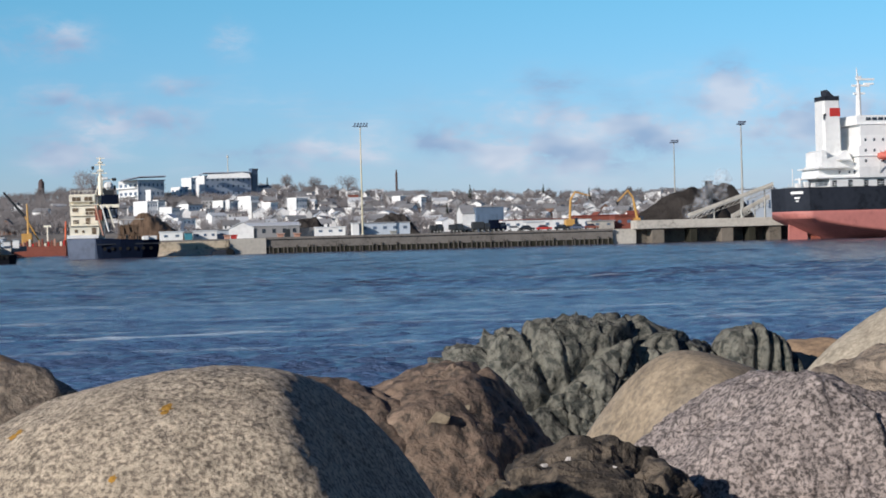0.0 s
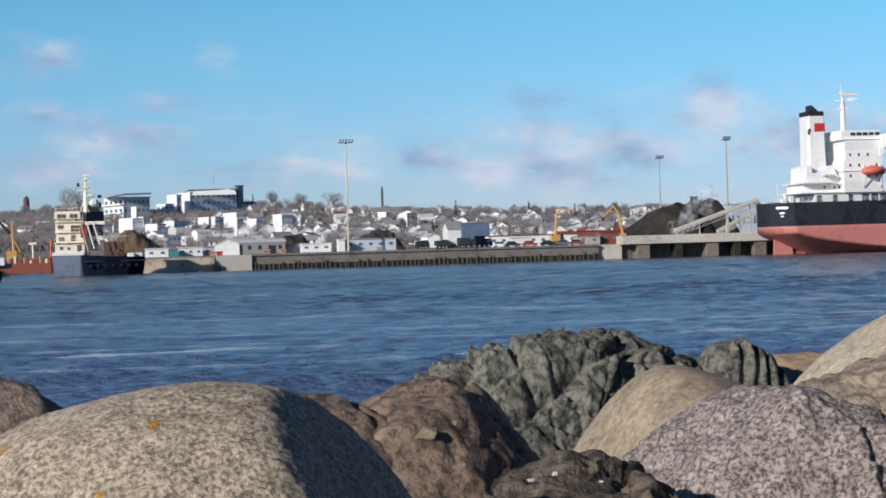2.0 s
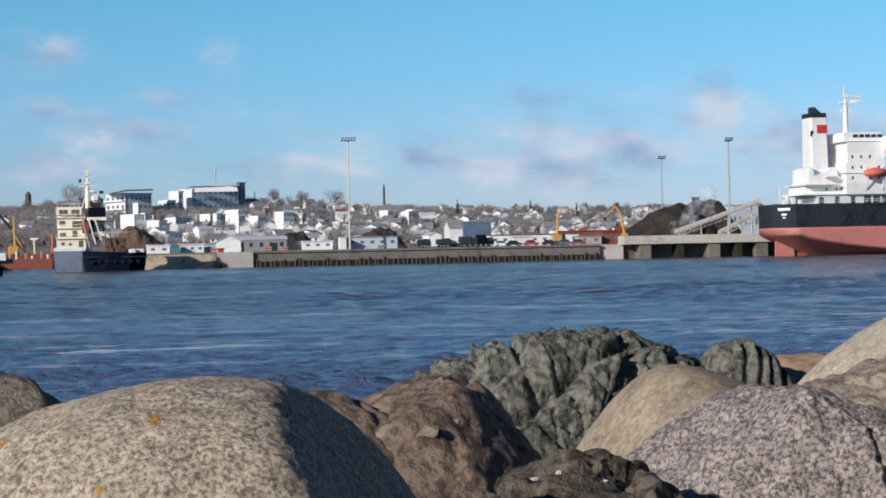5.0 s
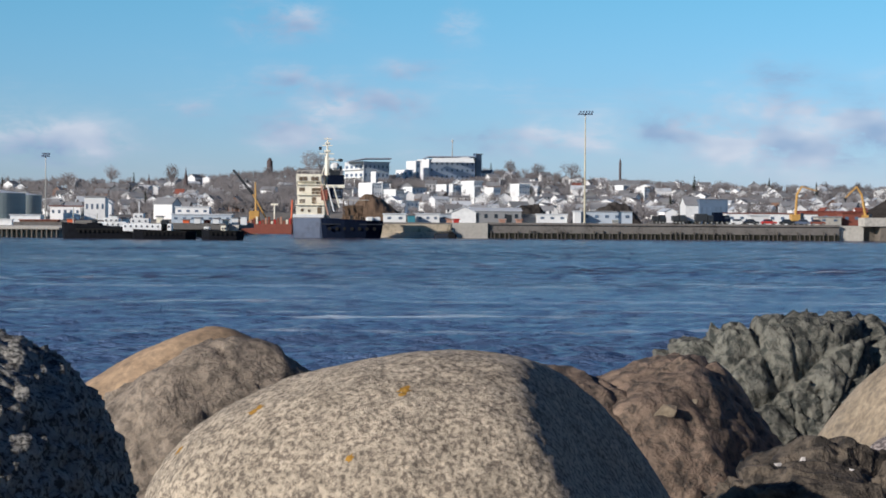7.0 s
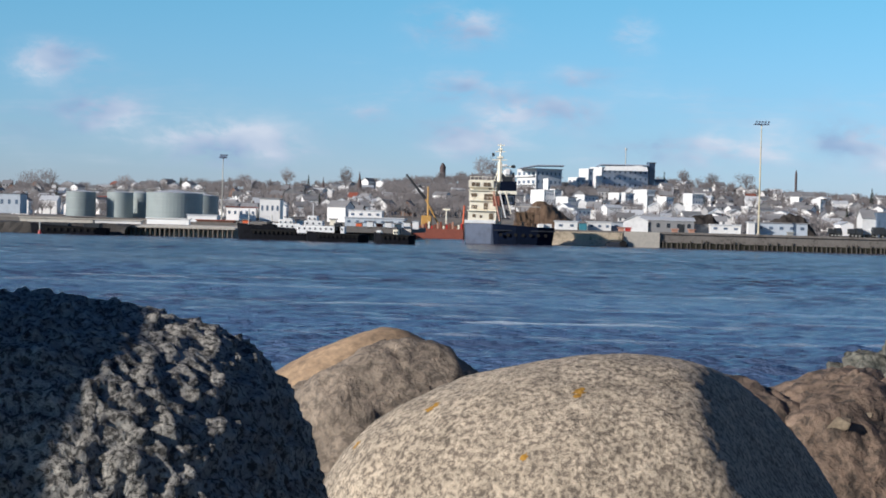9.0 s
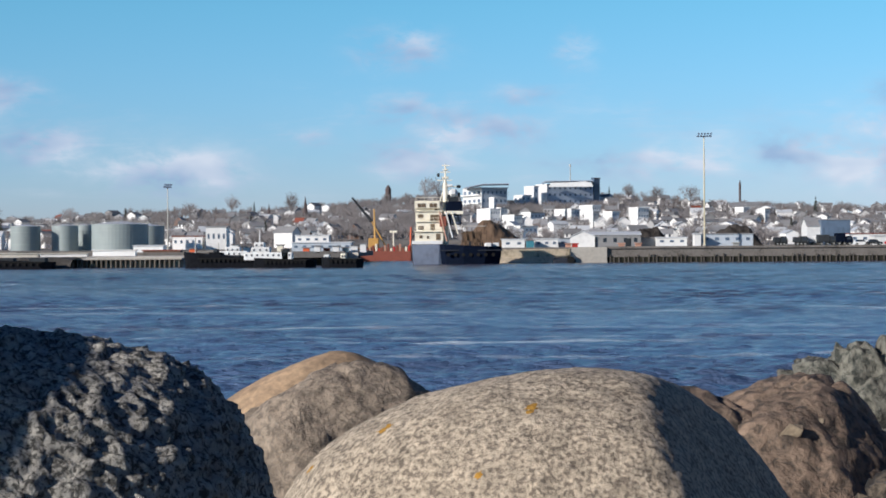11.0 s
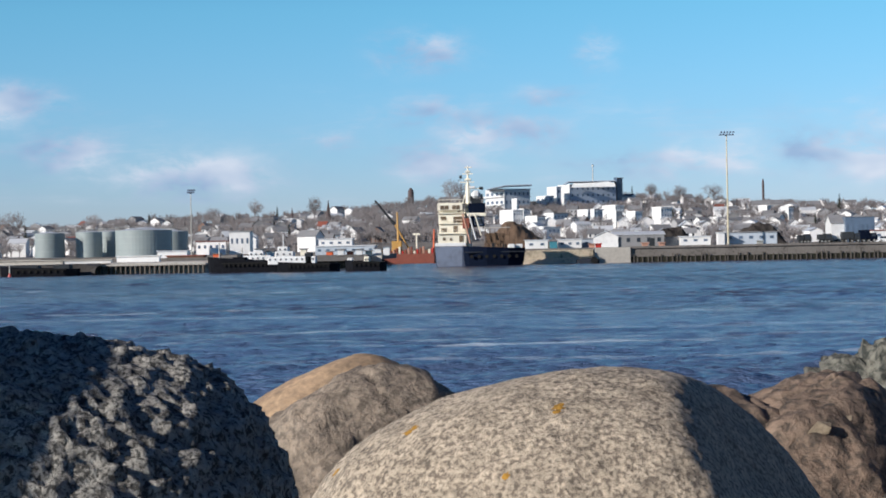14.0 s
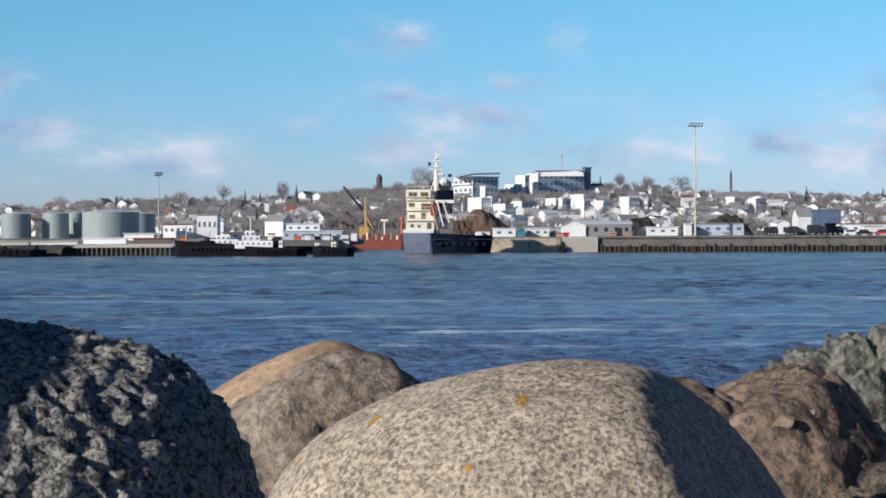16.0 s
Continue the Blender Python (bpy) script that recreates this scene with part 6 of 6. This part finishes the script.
# White ends throughout; grey and blue-grey fronts have their shade coloured in.
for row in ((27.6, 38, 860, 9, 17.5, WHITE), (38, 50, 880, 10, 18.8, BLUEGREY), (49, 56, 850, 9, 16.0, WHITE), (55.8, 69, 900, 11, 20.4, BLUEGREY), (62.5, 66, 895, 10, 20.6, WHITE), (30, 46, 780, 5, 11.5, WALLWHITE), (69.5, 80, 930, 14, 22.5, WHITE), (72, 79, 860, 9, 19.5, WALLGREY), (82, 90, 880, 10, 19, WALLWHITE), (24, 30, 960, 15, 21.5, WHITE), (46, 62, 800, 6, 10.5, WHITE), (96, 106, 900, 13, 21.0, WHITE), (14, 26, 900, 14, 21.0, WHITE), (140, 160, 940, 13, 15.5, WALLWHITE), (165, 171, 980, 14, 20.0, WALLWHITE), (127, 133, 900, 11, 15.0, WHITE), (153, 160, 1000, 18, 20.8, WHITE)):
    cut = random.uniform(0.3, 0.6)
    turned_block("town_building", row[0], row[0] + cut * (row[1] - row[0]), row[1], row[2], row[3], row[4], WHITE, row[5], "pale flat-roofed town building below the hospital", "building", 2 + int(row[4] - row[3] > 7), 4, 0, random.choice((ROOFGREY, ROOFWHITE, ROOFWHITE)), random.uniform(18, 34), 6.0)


def round_tower(u, d, w0, w1, r, mat, label, spire=False):
    t = thing("tower", X(u, d), d, Z(w0, d) - 4, label, "tower")
    hgt = (w1 - w0) * d / 1000 + 4
    if spire:
        part("shaft", B(-r, r, -r, r, 0, hgt * 0.45), mat, t)
        part("spire", T((0, 0, hgt * 0.45), (0, 0, hgt), r * 1.1, 0.08, 8), mat, t)
    else:
        part("shaft", T((0, 0, 0), (0, 0, hgt * 0.86), r, r, 16), mat, t)
        part("cap", T((0, 0, hgt * 0.86), (0, 0, hgt), r * 1.0, r * 0.35, 16), mat, t)
    return t


round_tower(-34, 1200, 24, 34.3, 1.9, DARKBRICK, "dark red-brown brick water tower on the ridge")
round_tower(-78.5, 1000, 15, 28.8, 1.3, DARKBRICK, "dark pointed church spire on the hill", True)
round_tower(154.5, 1190, 22, 35.6, 0.75, DARKBRICK, "slim dark factory chimney on the ridge")
round_tower(-98, 1050, 16, 25, 1.0, DARKBRICK, "small dark church spire on the hill", True)


# ---- houses over the hillside ----
def house_kind(w, d, h, rise, wall, roof, chimney):
    t = thing("house", 0, 0, -500, "small wooden town house on the hillside", "house", "houses on the hillside")
    part("wall", gable_wall(w, d, h + 3, rise), wall, t).location.z = -3
    part("roof", gable(w, d, rise, 0.4, 0.2), roof, t).location.z = h
    for k in range(3):
        for z in (1.0, 3.9):
            if z + 1.5 < h:
                x = -w / 2 + w * (k + 0.5) / 3
                part("window", B(x - 0.5, x + 0.5, -d / 2 - 0.05, -d / 2 + 0.1, z, z + 1.5), GLASS, t)
    t.scale = (0.72, 0.72, 0.72)
    if chimney:
        part("chimney", B(w * 0.2, w * 0.2 + 0.8, -0.4, 0.4, h + rise * 0.5, h + rise + 1.2), DARKBRICK, t)
    return t


KINDS = [(house_kind(8, 7, 5.6, 2.4, WALLWHITE, ROOFGREY, True), "white clapboard house on the hillside"), (house_kind(11, 7, 5.2, 1.6, WALLWHITE, ROOFWHITE, False), "white house with a pale roof on the hillside"),
         (house_kind(8, 8, 6.4, 2.6, WALLGREY, ROOFGREY, True), "grey wooden house on the hillside"), (house_kind(13, 8, 6.2, 1.2, WALLWHITE, ROOFGREY, False), "long white apartment house on the hillside"),
         (house_kind(9, 7, 5.4, 3.0, WALLBROWN, ROOFGREY, True), "brown brick house on the hillside"), (house_kind(7, 7, 5.0, 3.2, WALLWHITE, BROWNRED, False), "white house with a rusty roof on the hillside")]
rng = random.Random(11)
placed = []
tries = 0
while len(placed) < 480 and tries < 9000:
    tries += 1
    y = 660 + 520 * rng.random() ** 0.9
    u = rng.uniform(-285, 470)
    if 2 < u < 82 and y > 1020:
        continue
    if -64 < u < 4 and y < 775:
        continue
    if -60 < u < -10 and rng.random() < 0.75:
        continue
    if u < -60 and rng.random() < 0.25:
        continue
    x = X(u, y)
    if any(abs(x - a) < 9.5 and abs(y - b) < 12 for a, b in placed):
        continue
    placed.append((x, y))
    if len(placed) > 285:
        continue
    kind, text = KINDS[rng.choice((0, 0, 0, 1, 1, 1, 2, 2, 3, 4, 5)[:10 + (len(placed) % 3 == 0)])]
    c = copy_thing(kind, pose(x, y, hill(x, y) + 0.3, 0, 0, rng.choice((0, 90, 0, 90, 25, -30)) + rng.uniform(-12, 12)))
    c["label"] = text


def far_houses(spots):
    """The rest of the town, too many and too far off to count."""
    rg = random.Random(21)
    bm = bmesh.new()
    for x, y in spots:
        w, d, h, rise = rg.uniform(5, 9), rg.uniform(5, 6.5), rg.uniform(3.5, 5.5), rg.uniform(0.8, 2.2)
        m = pose(x, y, hill(x, y) + 0.2, 0, 0, rg.choice((0, 90, 20, -30, 60)))
        wall, roof = rg.choice((0, 0, 0, 1)), rg.choice((2, 2, 3))
        for shape, lift, mat in ((gable_wall(w, d, h + 3, rise), -3, wall), (gable(w, d, rise, 0.3, 0.2), h, roof)):
            made = {v: bm.verts.new(m @ (v.co + Vector((0, 0, lift)))) for v in shape.verts}
            for f in shape.faces:
                bm.faces.new([made[v] for v in f.verts]).material_index = mat
            shape.free()
    return tagged(new("houses", mesh_of(bm, (WALLWHITE, WALLGREY, ROOFGREY, ROOFWHITE))), "crowded pale houses over the hillside", "houses", kind="stuff")


far_houses(placed[285:])
for kind, text in KINDS:
    for o in list(kind.children_recursive) + [kind]:
        bpy.data.objects.remove(o)


# ---- bare trees ----
def tree_arrays(rng, height, spread, stems=70):
    """Trunk, limbs and twigs of a leafless tree as thin blades."""
    tri = []

    def blade(a, b, w0, w1):
        side = np.cross(b - a, np.array([0.0, 1.0, 0.0]))
        ln = np.linalg.norm(side)
        side = np.array([1.0, 0, 0]) if ln < 1e-6 else side / ln
        tri.append((a - side * w0, a + side * w0, b + side * w1))
        tri.append((a - side * w0, b + side * w1, b - side * w1))

    trunk = np.array([rng.normal(0, 0.2), 0.0, height * 0.5])
    blade(np.array([0.0, 0, -1.0]), trunk, 0.24, 0.14)
    centre, rise = np.array([0, 0, height * 0.66]), height * 0.34
    lobes = [np.array([rng.normal(0, 0.35) * spread, rng.normal(0, 0.35) * spread, rng.normal(0, 0.2) * rise]) for _ in range(4)]
    for k in range(10):
        ang, up = rng.uniform(0, 6.28), rng.uniform(-0.1, 0.95)
        e = centre + np.array([math.cos(ang) * spread * 0.7 * math.sqrt(1 - up * up * 0.8), math.sin(ang) * spread * 0.7, rise * up * 0.8])
        a = np.array([0, 0, height * rng.uniform(0.22, 0.48)])
        blade(a, e, 0.12, 0.05)
    for k in range(stems):
        v = rng.normal(0, 1, 3)
        v /= np.linalg.norm(v)
        q = centre + lobes[rng.integers(4)] * 0.6 + v * np.array([spread, spread, rise]) * rng.uniform(0.35, 0.95)
        out = (q - np.array([0, 0, height * 0.35]))
        out = out / np.linalg.norm(out) + rng.normal(0, 0.35, 3)
        blade(q - out * rng.uniform(0.5, 1.1), q, 0.08, 0.03)
    return np.array(tri).reshape(-1, 3)


def woods(name, spots, mat, label, seed, hi=(6.5, 10.5), stems=60):
    rng = np.random.default_rng(seed)
    kinds = [tree_arrays(rng, 1.0 * rng.uniform(*hi), rng.uniform(2.2, 3.6), stems) for _ in range(14)]
    out = []
    for x, y, z in spots:
        v = kinds[rng.integers(len(kinds))].copy()
        v[:, 0] *= rng.choice((-1, 1))
        v *= rng.uniform(0.75, 1.15)
        out.append(v + np.array([x, y, z]))
    v = np.concatenate(out)
    me = bpy.data.meshes.new(name)
    me.vertices.add(len(v))
    me.vertices.foreach_set("co", v.ravel())
    me.loops.add(len(v))
    me.loops.foreach_set("vertex_index", np.arange(len(v), dtype=np.int32))
    me.polygons.add(len(v) // 3)
    me.polygons.foreach_set("loop_start", np.arange(0, len(v), 3, dtype=np.int32))
    me.update(calc_edges=True)
    me.materials.append(mat)
    return tagged(new(name, me), label, "trees", kind="stuff")


rng2 = random.Random(5)
hillside, crest = [], []
while len(hillside) < 2900:
    y = 655 + 530 * rng2.random() ** 0.8
    u = rng2.uniform(-300, 480)
    if -64 < u < 4 and y < 765:
        continue
    if -62 < u < -8:
        pass
    elif rng2.random() < 0.25:
        continue
    if 4 < u < 80 and y > 1045:
        continue
    if 12 < u < 112 and 740 < y < 960 and rng2.random() < 0.72:
        continue
    x = X(u, y)
    hillside.append((x, y, hill(x, y)))
while len(hillside) < 3400:
    y = rng2.uniform(770, 1150)
    u = rng2.uniform(-66, -4)
    x = X(u, y)
    hillside.append((x, y, hill(x, y)))
for _ in range(190):
    y, u = rng2.uniform(1028, 1062), rng2.uniform(-2, 88)
    x = X(u, y)
    hillside.append((x, y, hill(x, y)))
while len(crest) < 620:
    u = rng2.uniform(-310, 490)
    if 30 < u < 80:
        continue
    y = rng2.uniform(1150, 1240)
    x = X(u, y)
    crest.append((x, y, hill(x, y)))
woods("trees", hillside, TWIG, "grey-brown leafless trees between the houses", 3, (4.5, 8.0), 90)
woods("trees", crest, TWIG, "leafless trees along the ridge", 8, (5.0, 8.5), 120)


def big_tree(u, d, w0, w1, spread, label):
    rng = np.random.default_rng(int(abs(u) * 7))
    hgt = (w1 - w0) * d / 1000
    v = tree_arrays(rng, hgt * 1.15, spread, 620)
    t = thing("tree", X(u, d), d, Z(w0, d), label, "tree", "large bare trees")
    for name, tri in (("trunk", v[:6]), ("crown", v[6:])):
        bm = bmesh.new()
        for k in range(0, len(tri), 3):
            bm.faces.new([bm.verts.new(p) for p in tri[k:k + 3]])
        part(name, bm, TWIG, t)
    return t


for u, d, w0, w1, sp in ((-13, 1000, 22, 37.5, 6.5), (-7, 1010, 22, 36.5, 6.0), (-257, 800, 6, 23, 5.5), (-247, 810, 6, 24.5, 6), (-118, 1100, 18, 28, 5), (-86, 1000, 16, 29.5, 4.5), (-205, 1000, 11, 22.5, 5), (-140, 1000, 14, 25, 5), (95, 1120, 24, 33.5, 4.5), (128, 1130, 22, 32, 5.5), (110, 1120, 22, 32, 5), (-190, 900, 9, 20, 4.5)):
    big_tree(u, d, w0, w1, sp, "large leafless tree with a fine twig crown")


def conifer(u, d, w0, w1, r):
    t = thing("conifer", X(u, d), d, Z(w0, d), "dark pointed conifer on the hillside", "tree", "conifers on the hillside")
    hgt = (w1 - w0) * d / 1000
    part("trunk", T((0, 0, -1), (0, 0, hgt * 0.5), 0.2, 0.1, 6), TWIG, t)
    bm = bmesh.new()
    rg = random.Random(int(u * 3))
    for k in range(150):
        f = rg.random() ** 0.8
        a = rg.uniform(0, math.tau)
        z = hgt * (0.12 + 0.88 * f)
        ln = r * (1.05 - f) * rg.uniform(0.7, 1.15)
        c, s = math.cos(a), math.sin(a)
        bm.faces.new([bm.verts.new(p) for p in ((0, 0, z), (c * ln - s * 0.4, s * ln + c * 0.4, z - ln * 0.5), (c * ln + s * 0.4, s * ln - c * 0.4, z - ln * 0.5))])
    part("crown", bm, PINE, t)


for u, d, w0, w1, r in ((-242, 780, 5, 18, 1.8), (84.5, 1120, 24, 33, 1.6), (-108, 900, 8, 18, 2.2), (-106, 1050, 17, 26, 1.6), (106, 930, 13, 20, 1.8), (195, 1050, 18, 27, 2.0), (182, 800, 7, 17, 1.6), (-100, 860, 8, 16, 2.2), (262, 1050, 16, 24, 1.8), (236, 1150, 18, 26, 1.8), (330, 1100, 18, 26, 2.2), (-175, 1100, 16, 23, 1.8)):
    conifer(u, d, w0, w1, r)


# ---- drifting smoke over the scrap ----
def smoke_material():
    m = bpy.data.materials.new("thin_smoke")
    m.use_nodes = True
    n, l = m.node_tree.nodes, m.node_tree.links
    n.clear()
    geo, tex = n.new("ShaderNodeNewGeometry"), n.new("ShaderNodeTexNoise")
    tex.inputs["Scale"].default_value, tex.inputs["Detail"].default_value = 0.45, 6
    l.new(geo.outputs["Position"], tex.inputs["Vector"])
    fade = n.new("ShaderNodeMapRange")
    for i, v in ((1, 0.42), (2, 0.75), (3, 0.0), (4, 0.22)):
        fade.inputs[i].default_value = v
    l.new(tex.outputs[0], fade.inputs[0])
    clear_air, grey, mix, out = n.new("ShaderNodeBsdfTransparent"), n.new("ShaderNodeBsdfDiffuse"), n.new("ShaderNodeMixShader"), n.new("ShaderNodeOutputMaterial")
    grey.inputs[0].default_value = (0.72, 0.74, 0.78, 1)
    l.new(fade.outputs[0], mix.inputs[0])
    l.new(clear_air.outputs[0], mix.inputs[1])
    l.new(grey.outputs[0], mix.inputs[2])
    l.new(mix.outputs[0], out.inputs[0])
    return m


def smoke():
    bm = bmesh.new()
    rg = random.Random(3)
    for k in range(16):
        t = k / 15
        u, w = 322 + 14 * t + rg.uniform(-6, 6), 8 + 18 * t + rg.uniform(-3, 3)
        r = rg.uniform(1.4, 2.8)
        got = bmesh.ops.create_icosphere(bm, subdivisions=3, radius=r, matrix=Matrix.Translation((X(u, 552), 552 + rg.uniform(-4, 4), Z(w, 552))))
        for v in got["verts"]:
            v.co += 0.9 * Vector(noise.noise_vector(v.co * 0.5))
    ob = new("smoke", mesh_of(bm, smoke_material(), True))
    return tagged(ob, "thin white smoke drifting over the scrap heap", "smoke", kind="stuff")


smoke()
